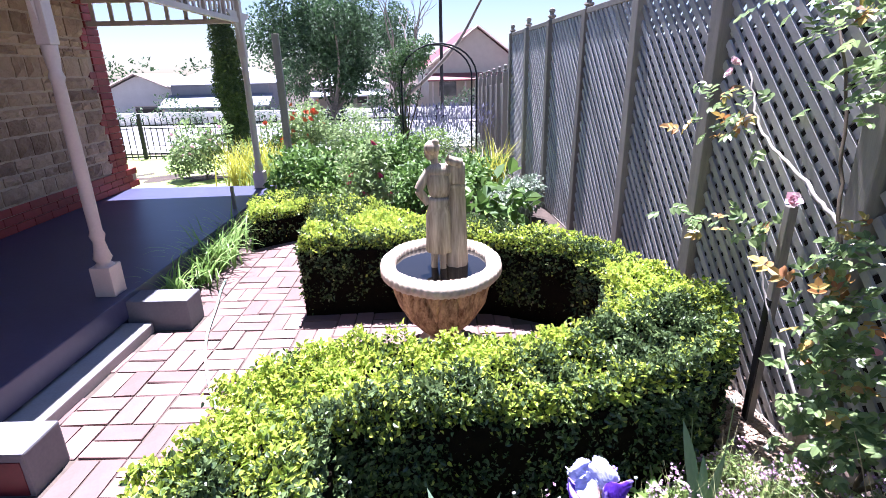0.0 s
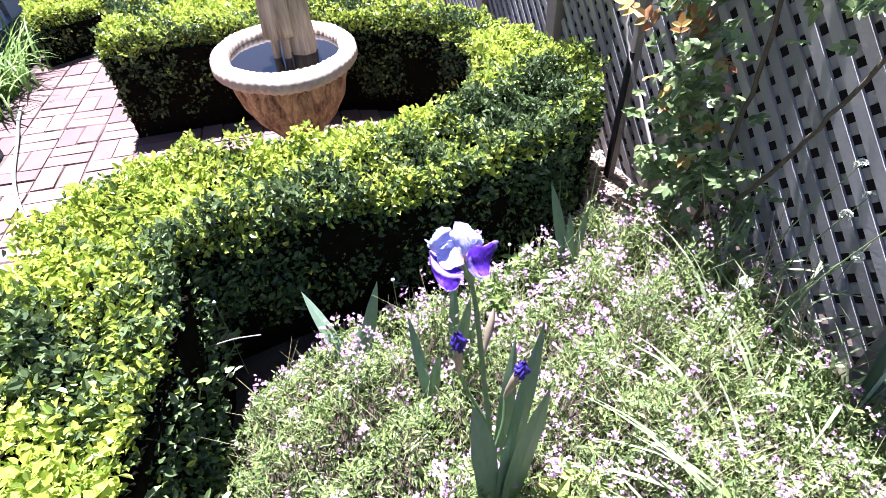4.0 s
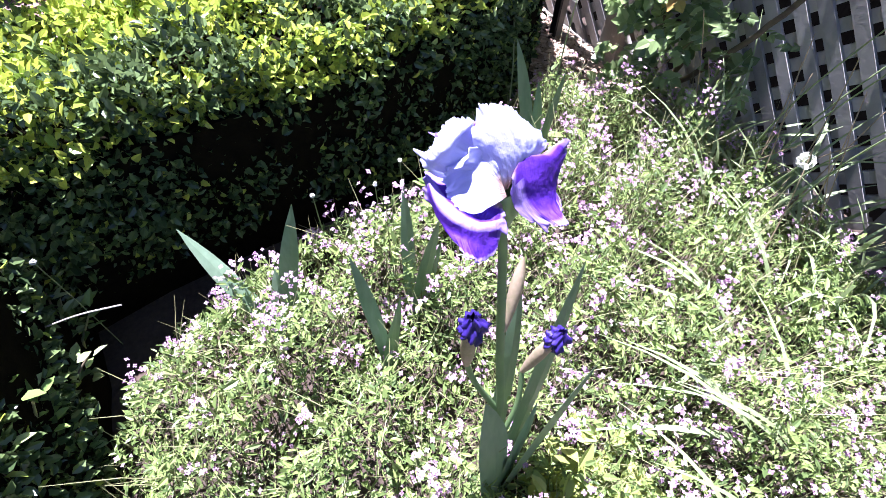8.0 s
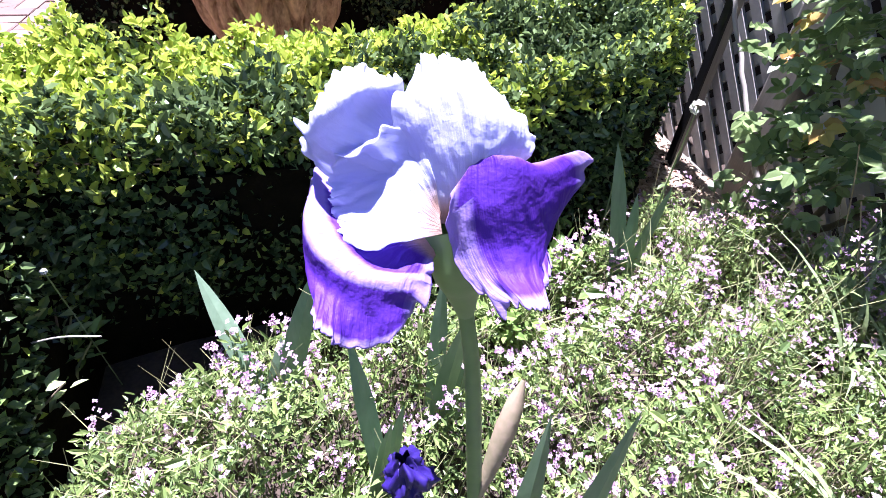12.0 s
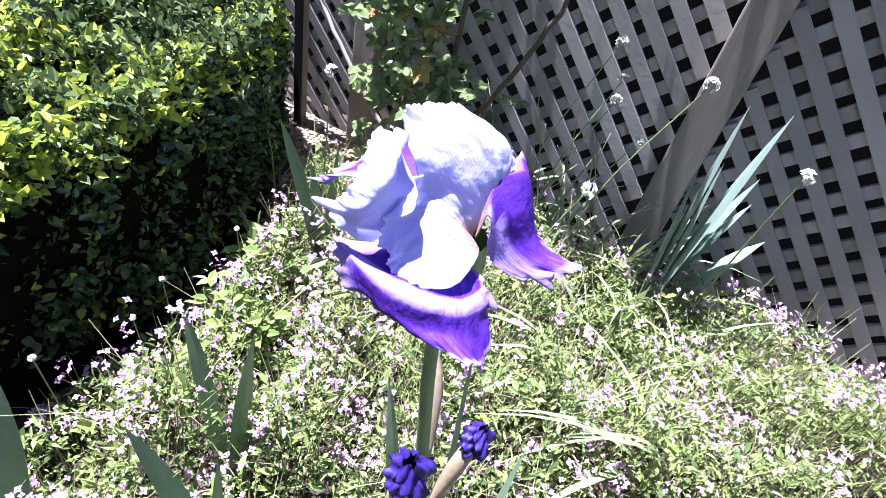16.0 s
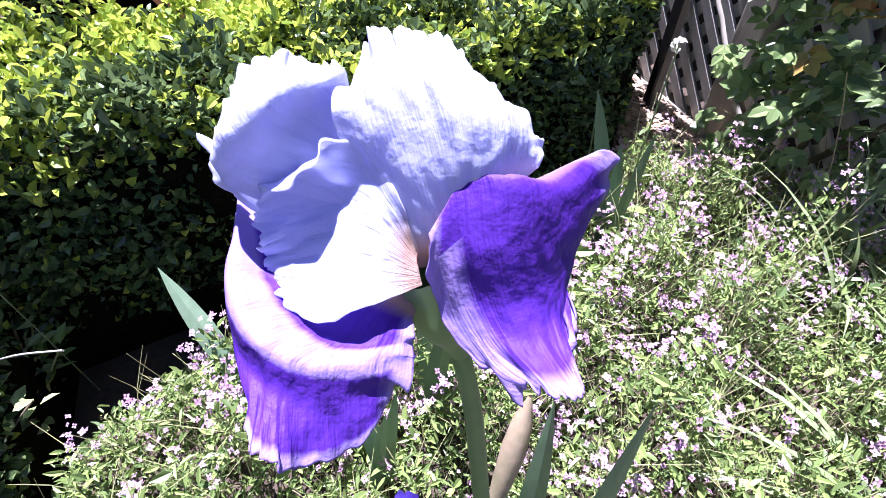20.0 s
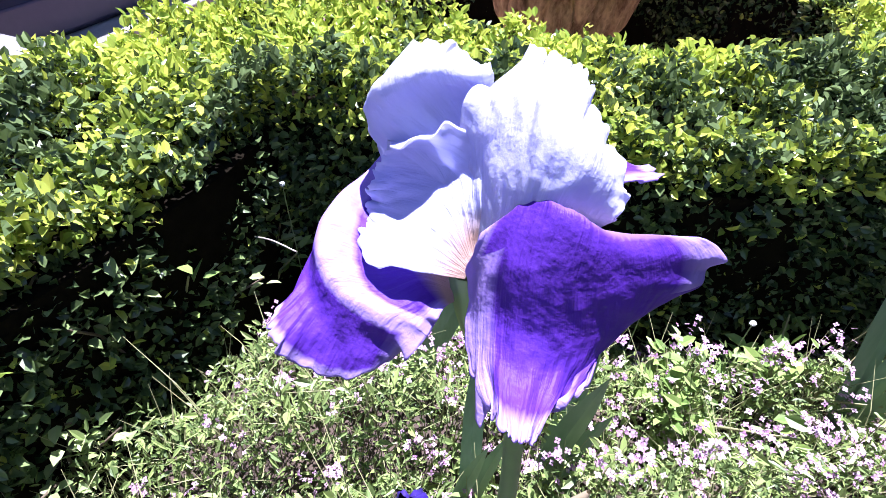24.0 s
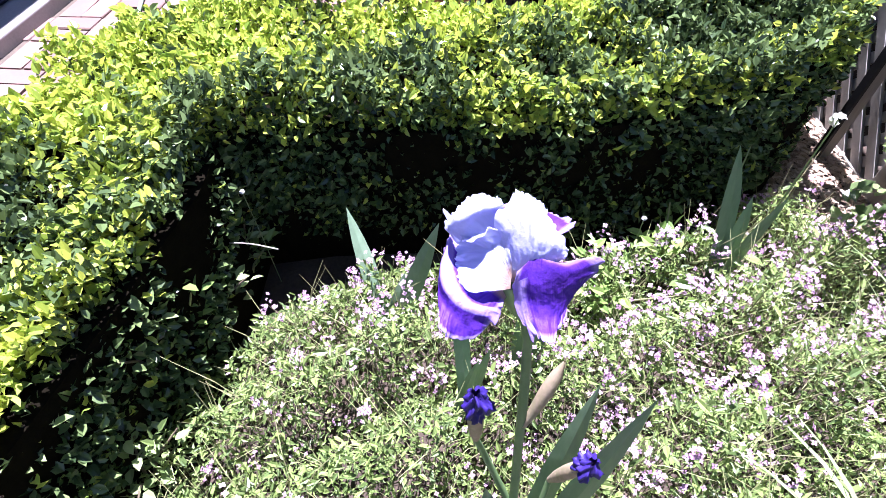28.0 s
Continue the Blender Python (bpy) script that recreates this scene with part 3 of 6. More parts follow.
def frieze(x0, y0, x1, y1, z0, z1, n):
    f = thing("veranda_frieze", "cream timber frieze of rails and slats under the veranda roof", "frieze", (x0, y0, 0), "veranda friezes")
    d = Vector((x1 - x0, y1 - y0, 0))
    ang, length = math.atan2(d.y, d.x), d.length
    f.rotation_euler.z = ang
    for z, h in ((z0, 0.05), (z1, 0.10)):
        part("rail", one_box(0, length, -0.025, 0.025, z - h / 2, z + h / 2, bevel=0.004), CREAM, f)
    sl = one_box(-0.02, 0.02, -0.01, 0.01, z0, z1)
    me = bpy.data.meshes.new("slat")
    sl.to_mesh(me)
    sl.free()
    me.materials.append(CREAM)
    for k in range(n):
        s = link("slat", me, None, f)
        s.location = ((k + 0.5) * length / n, 0, 0)
    return f


frieze(-2.16, -2.94, -2.16, 0.18, 2.14, 2.40, 24)
frieze(-2.16, 0.30, -2.20, 3.41, 2.14, 2.40, 24)
frieze(-3.92, 3.47, -2.26, 3.47, 2.14, 2.40, 8)
beam = part("veranda_beam", one_box(-3.92, -2.14, 3.44, 3.51, 2.455, 2.64, bevel=0.005), CREAM, None)
tagged(beam, "cream painted timber beam under the veranda roof", "beam", kind="structure")
ROOFING = material("corrugated_iron", (0.50, 0.46, 0.42), (0.36, 0.32, 0.29), 0.5, 6, 50, 0.1, metal=0.3)
n = 120
ys = np.linspace(-5.2, 3.8, n * 4)
wave = 0.012 * np.sin(np.arange(n * 4) * math.pi / 2)
top = np.stack([np.concatenate([np.full(n * 4, -4.3), np.full(n * 4, -2.04)]), np.tile(ys, 2), np.concatenate([3.10 + wave, 2.58 + wave])], -1)
k = np.arange(n * 4 - 1)
roof = link("veranda_roof", mesh_data("veranda_roof", top, np.stack([k, k + 1, k + 1 + n * 4, k + n * 4], -1)), ROOFING, label="corrugated iron veranda roof", category="roof", kind="structure")
roof.modifiers.new("thickness", "SOLIDIFY").thickness = 0.006

# ---------------------------------------------------------------- iris


def petal_material(name, body, rim, throat, rim_at, translucent, vein_dark=0.75):
    m = bpy.data.materials.new(name)
    m.use_nodes = True
    nodes, links = m.node_tree.nodes, m.node_tree.links
    bsdf = nodes["Principled BSDF"]
    uv = nodes.new("ShaderNodeUVMap")
    uv.uv_map = "UVMap"
    sep = nodes.new("ShaderNodeSeparateXYZ")
    links.new(uv.outputs[0], sep.inputs[0])
    grain = nodes.new("ShaderNodeTexNoise")
    mp = nodes.new("ShaderNodeMapping")
    mp.inputs["Scale"].default_value = (16, 1.6, 1)
    vein_uv = nodes.new("ShaderNodeUVMap")
    vein_uv.uv_map = "vein"
    links.new(vein_uv.outputs[0], mp.inputs[0])
    links.new(mp.outputs[0], grain.inputs["Vector"])
    grain.inputs["Scale"].default_value, grain.inputs["Detail"].default_value = 2.0, 4
    # how near the margin: 1 at the edge
    add = nodes.new("ShaderNodeMath")
    add.operation = "MULTIPLY_ADD"
    add.inputs[1].default_value, add.inputs[2].default_value = 0.14, -0.07
    links.new(grain.outputs[0], add.inputs[0])
    plus = nodes.new("ShaderNodeMath")
    plus.operation = "ADD"
    links.new(sep.outputs[0], plus.inputs[0])
    links.new(add.outputs[0], plus.inputs[1])
    edge = nodes.new("ShaderNodeMapRange")
    edge.inputs["From Min"].default_value, edge.inputs["From Max"].default_value = rim_at, rim_at + 0.12
    links.new(plus.outputs[0], edge.inputs[0])
    root = nodes.new("ShaderNodeMapRange")
    root.inputs["From Min"].default_value, root.inputs["From Max"].default_value = 0.22, 0.08
    links.new(sep.outputs[1], root.inputs[0])
    vein = nodes.new("ShaderNodeMix")
    vein.data_type = "RGBA"
    vein.inputs["A"].default_value, vein.inputs["B"].default_value = (*[c * vein_dark for c in body], 1), (*body, 1)
    links.new(grain.outputs[0], vein.inputs["Factor"])
    mix, mix2 = nodes.new("ShaderNodeMix"), nodes.new("ShaderNodeMix")
    mix.data_type = mix2.data_type = "RGBA"
    mix.inputs["B"].default_value, mix2.inputs["B"].default_value = (*rim, 1), (*throat, 1)
    links.new(edge.outputs[0], mix.inputs["Factor"])
    links.new(vein.outputs["Result"], mix.inputs["A"])
    links.new(root.outputs[0], mix2.inputs["Factor"])
    links.new(mix.outputs["Result"], mix2.inputs["A"])
    links.new(mix2.outputs["Result"], bsdf.inputs["Base Color"])
    bsdf.inputs["Roughness"].default_value = 0.55
    bsdf.inputs["Specular IOR Level"].default_value = 0.3
    bump = nodes.new("ShaderNodeBump")
    bump.inputs["Strength"].default_value, bump.inputs["Distance"].default_value = 0.6, 0.0014
    links.new(grain.outputs[0], bump.inputs["Height"])
    crinkle, bump2 = nodes.new("ShaderNodeTexNoise"), nodes.new("ShaderNodeBump")
    place = nodes.new("ShaderNodeTexCoord")
    links.new(place.outputs["Object"], crinkle.inputs["Vector"])
    crinkle.inputs["Scale"].default_value, crinkle.inputs["Detail"].default_value = 150, 5
    bump2.inputs["Strength"].default_value, bump2.inputs["Distance"].default_value = 0.6, 0.0022
    links.new(crinkle.outputs[0], bump2.inputs["Height"])
    links.new(bump.outputs[0], bump2.inputs["Normal"])
    links.new(bump2.outputs[0], bsdf.inputs["Normal"])
    glow, mixed = nodes.new("ShaderNodeBsdfTranslucent"), nodes.new("ShaderNodeMixShader")
    mixed.inputs[0].default_value = translucent
    links.new(mix2.outputs["Result"], glow.inputs["Color"])
    links.new(bsdf.outputs[0], mixed.inputs[1])
    links.new(glow.outputs[0], mixed.inputs[2])
    links.new(mixed.outputs[0], nodes["Material Output"].inputs["Surface"])
    return m


STANDARD = petal_material("iris_standard", (0.66, 0.68, 0.93), (0.72, 0.73, 0.93), (0.60, 0.42, 0.36), 0.88, 0.50, 0.90)
FALL = petal_material("iris_fall", (0.13, 0.038, 0.50), (0.37, 0.27, 0.66), (0.50, 0.34, 0.30), 0.74, 0.35, 0.68)
BUD = material("iris_bud_petal", (0.035, 0.012, 0.22), (0.008, 0.004, 0.06), 0.6, 90, 400, 0.3, depth=0.001)
STEM = material("iris_stem", (0.17, 0.27, 0.10), (0.11, 0.19, 0.08), 0.5, 25, 120, 0.1, translucent=0.1)
SPATHE = material("papery_spathe", (0.55, 0.40, 0.30), (0.27, 0.26, 0.13), 0.7, 60, 200, 0.2, translucent=0.25)


def smooth_rows(p, n):
    """Rows of control points, drawn out to n smooth rows."""
    q = np.stack([spline(p[:, c], 16) for c in range(p.shape[1])], 1)
    t = np.linspace(0, len(q) - 1, n)
    k = np.minimum(t.astype(int), len(q) - 2)
    return q[k] + (q[k + 1] - q[k]) * (t - k)[:, None, None]


def petal(owner, mat, at, rows, seed, ruffle=1.3, n=110, tip=1.3, band=None, crease=1.0, left=1.4, right=1.0):
    """One petal: a sheet drawn through rows of four places, in millimetres from the flower's heart, with folds and a frilled margin."""
    r = np.random.default_rng(seed)
    ph = r.uniform(0, 6.28, 12)
    g = smooth_rows(np.array(rows, float), n)
    g = smooth_rows(g.transpose(1, 0, 2), n).transpose(1, 0, 2)
    U, V = np.meshgrid(np.linspace(0, 1, n), np.linspace(-1, 1, n), indexing="ij")
    mid = g.mean(1, keepdims=True)
    far = np.clip((U - 0.5) / 0.5, 0, 1)
    g = mid + (g - mid) * (1 - 0.14 * far**3 * np.abs(V) ** 3)[..., None]
    du, dv = np.gradient(g, axis=0), np.gradient(g, axis=1)
    nrm = unit(np.cross(du, dv))
    rho = (np.abs(V) ** 5 + np.clip((U - 0.1) / 0.9, 0, 1) ** 5) ** 0.2
    edge = np.clip(rho, 0, 1.1) ** 7 * np.clip(U * 2.5, 0, 1)
    s = np.arctan2(V, U - 0.25)
    wave = np.sin(s * 7 + ph[0]) + 0.8 * np.sin(s * 13 + ph[1]) + 0.45 * np.sin(s * 23 + ph[2]) + 0.2 * np.sin(s * 41 + ph[3])
    wave = wave * (0.45 + 0.55 * np.sin(s * 2.7 + ph[5]) ** 2)
    # creases that fan out from the claw, and a few broad swells
    folds = np.sin(V * 5 + ph[4] + 1.5 * U) + 0.5 * np.sin(V * 11 + ph[5] - 2 * U) + 0.22 * np.sin(V * 23 + ph[6])
    swell = np.sin(U * 6 + ph[7] + V * 2) * np.cos(V * 3 + ph[8])
    g = g + nrm * (ruffle * (edge * wave + (0.75 * crease * folds + 0.9 * swell) * U * (1 - 0.3 * U)))[..., None]
    # fine puckers that run out to the margin, in bunches
    pucker = np.zeros_like(U)
    for k in range(9):
        a_ = np.arctan2(V, U + 0.25) * r.uniform(6, 26) + U * r.uniform(-26, 26) + r.uniform(0, 6.28)
        pucker += np.sin(a_ + 1.3 * np.sin(U * r.uniform(5, 12) + r.uniform(0, 6.28))) * np.sin(V * r.uniform(2, 6) + U * r.uniform(2, 6) + r.uniform(0, 6.28))
    g = g + nrm * (0.19 * pucker * (0.25 + 0.75 * np.clip(rho, 0, 1) ** 2) * np.clip(U * 3, 0, 1))[..., None]
    jag = 0.55 * np.sin(s * 37 + ph[9]) + 0.45 * np.sin(s * 61 + ph[10]) + 0.6 * np.sin(s * 15 + ph[11])
    g = g + unit(g - g[0:1].mean(1, keepdims=True)) * (1.15 * edge**2 * jag * (0.3 + 0.7 * np.sin(s * 3.1 + ph[2]) ** 2))[..., None]
    a, b_ = np.meshgrid(np.arange(n - 1), np.arange(n - 1), indexing="ij")
    k = a * n + b_
    F = np.stack([k, k + n, k + n + 1, k + 1], -1).reshape(-1, 4)
    side = np.where(V > 0, np.abs(V) ** 1.4 * np.where(U > 0.5, right, 1.0), np.abs(V) ** np.where(U > 0.35, left, 1.4))
    margin = np.maximum(side, np.clip((U - 0.3) / 0.7, 0, 1) ** tip)
    if band:
        margin = np.maximum(margin, 1.02 - (np.abs(U - band[0]) / band[1]) ** 2 * 0.3)
    ob = link("petal", mesh_data("petal", g.reshape(-1, 3) * (0.001, 0.00107, 0.001), F, smooth=True, uv=np.stack([margin, U, V * 0.5 + 0.5, U], -1).reshape(-1, 4)), mat, owner, "pale lavender upright petal with a frilled edge" if mat is STANDARD else "violet drooping petal with a lilac margin")
    ob.location = at
    ob.modifiers.new("thickness", "SOLIDIFY").thickness = 0.0005
    return ob


BLOOM = Vector((0.264, -2.208, 0.888))
BASE = Vector((0.318, -2.262, 0.06))
iris = thing("iris", "tall bearded iris with pale lavender and purple bloom, two dark buds", "flower", BASE)
heart = BLOOM - BASE
rel = lambda x, y, z: tuple(Vector((x, y, z)) - BASE)
neck = Vector(rel(0.281, -2.192, 0.826))
stem_line = spline([(0, 0, -0.05), rel(0.310, -2.240, 0.40), rel(0.300, -2.212, 0.60), rel(0.293, -2.197, 0.72), rel(0.288, -2.192, 0.78), tuple(neck)])
tube("stem", stem_line, np.linspace(0.0062, 0.0040, len(stem_line)), STEM, iris)
tube("ovary", spline([tuple(neck), rel(0.276, -2.196, 0.851), rel(0.269, -2.203, 0.876), tuple(heart + Vector((0.0, 0.004, 0.006)))], 6), np.concatenate([np.linspace(0.0044, 0.0106, 9), np.linspace(0.0106, 0.0085, 10)]), STEM, iris, 12)
petal(iris, FALL, heart, [[(2, 2, 6), (6, 5, 16), (14, 8, 22), (24, 9, 22), (32, 10, 18)], [(2, -1, 20), (11, 4, 31), (22, -1, 34), (33, 1, 29), (50, 11, 27)], [(0, -5, 9), (10, -7, 20), (22, -9, 22), (36, -5, 19), (60, 12, 20)], [(2, -11, -2), (12, -13, 7), (24, -16, 7), (38, -8, 6), (50, 6, 10)], [(7, -20, -6), (15, -23, 1), (25, -24, 1), (35, -15, -2), (41, 1, 2)], [(14, -29, -6), (20, -36, 2), (25, -39, 3), (29, -30, -1), (34, -18, -3)]], 11, 1.1, tip=2.0, left=0.5, right=0.5)
petal(iris, FALL, heart, [[(-4, 6, 0), (-5, 3, 0), (-5, 0, 0), (-4, -2, -2), (-3, -3, -5)], [(-24, 24, 3), (-20, 8, 2), (-17, 0, 1), (-12, -4, 0), (-5, -6, -5)], [(-38, 36, 6), (-36, 10, 2), (-29, -3, -1), (-19, -10, -2), (-5, -10, -5)], [(-46, 38, 9), (-48, 8, 6), (-41, -9, 4), (-27, -16, -1), (-6, -14, -8)], [(-48, 36, 2), (-50, 4, -4), (-43, -15, -5), (-29, -21, -10), (-9, -17, -12)], [(-46, 33, -5), (-48, -6, -9), (-46, -29, -7), (-31, -29, -20), (-12, -21, -18)]], 12, 1.1, tip=4.0, band=(0.56, 0.12))
petal(iris, FALL, heart, [[(6, 10, 4), (2, 12, 6), (-2, 14, 6), (-6, 14, 4)], [(20, 22, 15), (12, 28, 18), (2, 32, 17), (-8, 34, 12)], [(34, 32, 23), (24, 46, 22), (6, 54, 19), (-14, 56, 13)], [(48, 46, 20), (32, 58, 12), (6, 68, 9), (-30, 70, 10)]], 13, 1.1)
petal(iris, STANDARD, heart, [[(-2, 4, 4), (2, 4, 4), (6, 6, 4), (9, 8, 2)], [(-4, 12, 15), (5, 4, 19), (14, 3, 20), (22, 9, 15)], [(-11, 24, 27), (4, 9, 35), (17, 3, 36), (30, 7, 27)], [(-14, 30, 39), (3, 21, 47), (18, 11, 47), (34, 8, 35)], [(-7, 44, 46), (5, 39, 51), (17, 28, 49), (30, 14, 41)]], 22, 1.6, crease=0.7)
petal(iris, STANDARD, heart, [[(-3, 6, 3), (-3, 8, 4), (-2, 10, 4), (-1, 12, 4)], [(-22, 22, 6), (-19, 22, 18), (-12, 28, 24), (-4, 28, 18)], [(-40, 30, 11), (-36, 24, 27), (-22, 32, 35), (-6, 38, 32)], [(-48, 34, 18), (-43, 25, 34), (-27, 27, 45), (-10, 36, 42)], [(-47, 42, 22), (-42, 34, 36), (-26, 38, 51), (-12, 42, 39)]], 21, 1.6, crease=0.9)
petal(iris, STANDARD, heart, [[(-1, -2, 4), (-1, 0, 6), (-1, 3, 8), (0, 6, 8)], [(-13, -6, 6), (-12, 3, 11), (-8, 11, 17), (-2, 11, 21)], [(-25, -7, 5), (-22, 8, 8), (-16, 21, 16), (-6, 20, 29)], [(-34, -1, 2), (-33, 12, 5), (-29, 22, 16), (-19, 24, 33)], [(-37, 8, 0), (-39, 15, 4), (-39, 20, 15), (-33, 23, 28)]], 23, 1.5, crease=0.9)


def sword(owner, base, tip, width, mat, bow=0.0, name="leaf", label=""):
    """A stiff pointed leaf with a fold along its middle."""
    b, t = np.array(base, float), np.array(tip, float)
    d = t - b
    out = np.array([d[0], d[1], 0.0])
    out = out / (np.linalg.norm(out) + 1e-6)
    n = 10
    u = np.linspace(0, 1, n)[:, None]
    line = b + d * u + out * bow * (u * (1 - u)) * -1
    line[:, 2] += (np.sin(u[:, 0] * np.pi) * abs(bow) * 0.8)
    axis = unit(d)
    side = unit(np.cross(axis, np.array([0.25, -0.95, 0.1])))
    nrm = np.cross(side, axis)
    w = width / 2 * np.minimum(1, (1.001 - u[:, 0]) / 0.30) ** 0.65 * (0.8 + 0.2 * np.sin(u[:, 0] * np.pi))
    rows = np.stack([line - side * w[:, None], line - nrm * 0.12 * w[:, None], line + side * w[:, None], line + nrm * 0.14 * w[:, None]], 1)
    V = rows.reshape(-1, 3)
    F = []
    for k in range(n - 1):
        for c in range(4):
            F.append((k * 4 + c, k * 4 + (c + 1) % 4, k * 4 + 4 + (c + 1) % 4, k * 4 + 4 + c))
    return link(name, mesh_data(name, V, F, smooth=False), mat, owner, label)


def bud(owner, at, up, length, stalk, sheath):
    """A crumpled furled bud in its sheath on a stalk; stalk: the stalk's line from the stem."""
    at, up = np.array(at, float), unit(np.array(up, float))
    foot = at - up * sheath
    line = spline(list(stalk) + [foot], 10)
    tube("bud_stalk", line, np.linspace(0.0045, 0.0038, len(line)), STEM, owner)
    tube("spathe", [foot, foot + up * sheath * 0.3, foot + up * sheath * 0.65, at, at + up * 0.008], [0.0040, 0.0075, 0.0088, 0.0078, 0.004], SPATHE, owner, 10, label="green and papery bud sheath")
    n, m = 30, 36
    u = np.linspace(0, 1, n)
    bend = np.outer(np.sin(u * 3), [0.003, -0.002, 0])
    pts = at - up * length * 0.18 + up * (u * length)[:, None] + bend
    rad = 0.0118 * np.sin(np.pi * np.clip(0.14 + u * 0.80, 0, 1)) ** 0.7
    v, f = tube_arrays(pts, rad, m)
    ang = np.tile(np.arange(m) / m * 2 * np.pi, n)
    uu = np.repeat(u, m)
    c = np.repeat(pts, m, 0)
    v = c + (v - c) * (1 + 0.30 * np.sin(3 * ang + uu * 9) + 0.20 * np.sin(7 * ang - uu * 15) + 0.14 * np.sin(13 * ang + uu * 21))[:, None]
    v = v + up * (0.0025 * np.sin(5 * ang + uu * 11))[:, None]
    link("bud", mesh_data("bud", v, f, smooth=True), BUD, owner, "crumpled dark violet bud")


bud(iris, rel(0.248, -2.215, 0.703), (-0.05, -0.02, 1), 0.042, [rel(0.309, -2.236, 0.44), rel(0.272, -2.214, 0.54)], 0.085)
bud(iris, rel(0.370, -2.222, 0.582), (0.25, -0.1, 1), 0.040, [rel(0.314, -2.25, 0.33), rel(0.340, -2.235, 0.43)], 0.085)
tube("spathe", [rel(0.300, -2.208, 0.650), rel(0.310, -2.198, 0.678), rel(0.318, -2.190, 0.702), rel(0.324, -2.183, 0.720), rel(0.329, -2.177, 0.736)], [0.003, 0.0062, 0.0076, 0.006, 0.0012], SPATHE, iris, 12, label="papery brown and green sheath")
for base, tip, w in (((0.02, 0.0, 0), rel(0.443, -2.168, 0.652), 0.056), ((0.03, -0.02, 0), rel(0.418, -2.266, 0.572), 0.070), ((-0.01, -0.03, 0), rel(0.268, -2.245, 0.55), 0.060), ((0.015, 0.02, 0), rel(0.420, -2.092, 0.523), 0.050), ((0.01, -0.02, 0), rel(0.36, -2.25, 0.46), 0.040)):
    sword(iris, base, tip, w, IRISLEAF, 0.03)


FANLEAF = material("grey_green_iris_leaf", (0.30, 0.42, 0.28), (0.16, 0.26, 0.15), 0.35, 20, 120, 0.1, stretch=(1, 1, 0.15), translucent=0.25)


def fan(name, base, tips, label, mat=IRISLEAF, width=0.042):
    f = thing(name, label, "plant", base)
    for t in tips:
        sword(f, (rng.normal(0, 0.01), rng.normal(0, 0.01), -0.02), tuple(Vector(t) - Vector(base)), width * rng.uniform(0.8, 1.1), mat, 0.02)
    return f


fan("iris_plant", (0.06, -1.80, 0.05), [(-0.056, -1.616, 0.345), (0.163, -1.697, 0.40), (0.09, -1.74, 0.28)], "fan of grey-green iris leaves without a flower", FANLEAF)
fan("iris_plant", (0.34, -1.88, 0.05), [(0.372, -1.76, 0.42), (0.372, -1.916, 0.49), (0.41, -1.86, 0.34)], "small fan of green iris leaves without a flower")
fan("iris_plant", (0.23, -1.97, 0.05), [(0.211, -1.898, 0.455), (0.26, -1.98, 0.36), (0.28, -1.95, 0.35)], "small fan of green iris leaves without a flower", FANLEAF, 0.03)
fan("iris_plant", (0.86, -1.58, 0.05), [(0.785, -1.501, 0.485), (0.902, -1.566, 0.41), (0.86, -1.52, 0.36)], "fan of dark green iris leaves by the hedge")

# ---------------------------------------------------------------- flowering ground cover
COVER = material("ground_cover_leaf", (0.36, 0.47, 0.14), (0.05, 0.095, 0.028), 0.45, 9, bump=0, island=0.7, spread=0.9, translucent=0.3)
STALK = material("thin_flower_stalk", (0.36, 0.38, 0.17), (0.13, 0.12, 0.055), 0.7, 10, bump=0, island=0.7, spread=0.9)
PINK = material("small_pink_petal", (0.56, 0.41, 0.53), (0.42, 0.20, 0.37), 0.6, 10, bump=0, island=0.8, spread=0.9, translucent=0.25)
BED = [(-0.16, -1.64), (0.20, -1.56), (0.55, -1.46), (0.86, -1.32), (1.10, -1.16), (1.28, -1.30), (1.48, -1.60), (1.52, -4.2), (-0.52, -4.2), (-0.44, -2.28), (-0.36, -1.95), (-0.30, -1.78)]


def scatter(poly, n, r):
    p = np.asarray(poly)
    out = np.zeros((0, 2))
    while len(out) < n:
        c = r.uniform(p.min(0), p.max(0), (n * 2, 2))
        out = np.vstack([out, c[inside(poly, c)]])
    return out[:n]


def cover_height(xy):
    x, y = xy[:, 0], xy[:, 1]
    h = 0.165 + 0.04 * np.sin(x * 5.1 + 1.0) * np.cos(y * 4.3) + 0.025 * np.sin(x * 13 + y * 9) + lumps(np.column_stack([x, y, 0 * x]), 0.07, 0.11)
    west = np.interp(y, [-4.2, -2.28, -1.92, -1.68, -1.2], [-0.52, -0.46, -0.38, -0.18, 0.9])
    north = np.interp(x, [-0.4, 0.0, 0.23, 0.55, 0.86, 1.1, 1.5], [-1.85, -1.62, -1.56, -1.46, -1.32, -1.16, -1.6])
    edge = np.minimum.reduce([np.clip((x - west) / 0.22 + 0.3, 0.3, 1), np.clip((north - y) / 0.22 + 0.3, 0.3, 1), np.clip((1.58 - x) / 0.2, 0.3, 1)])
    return h * edge


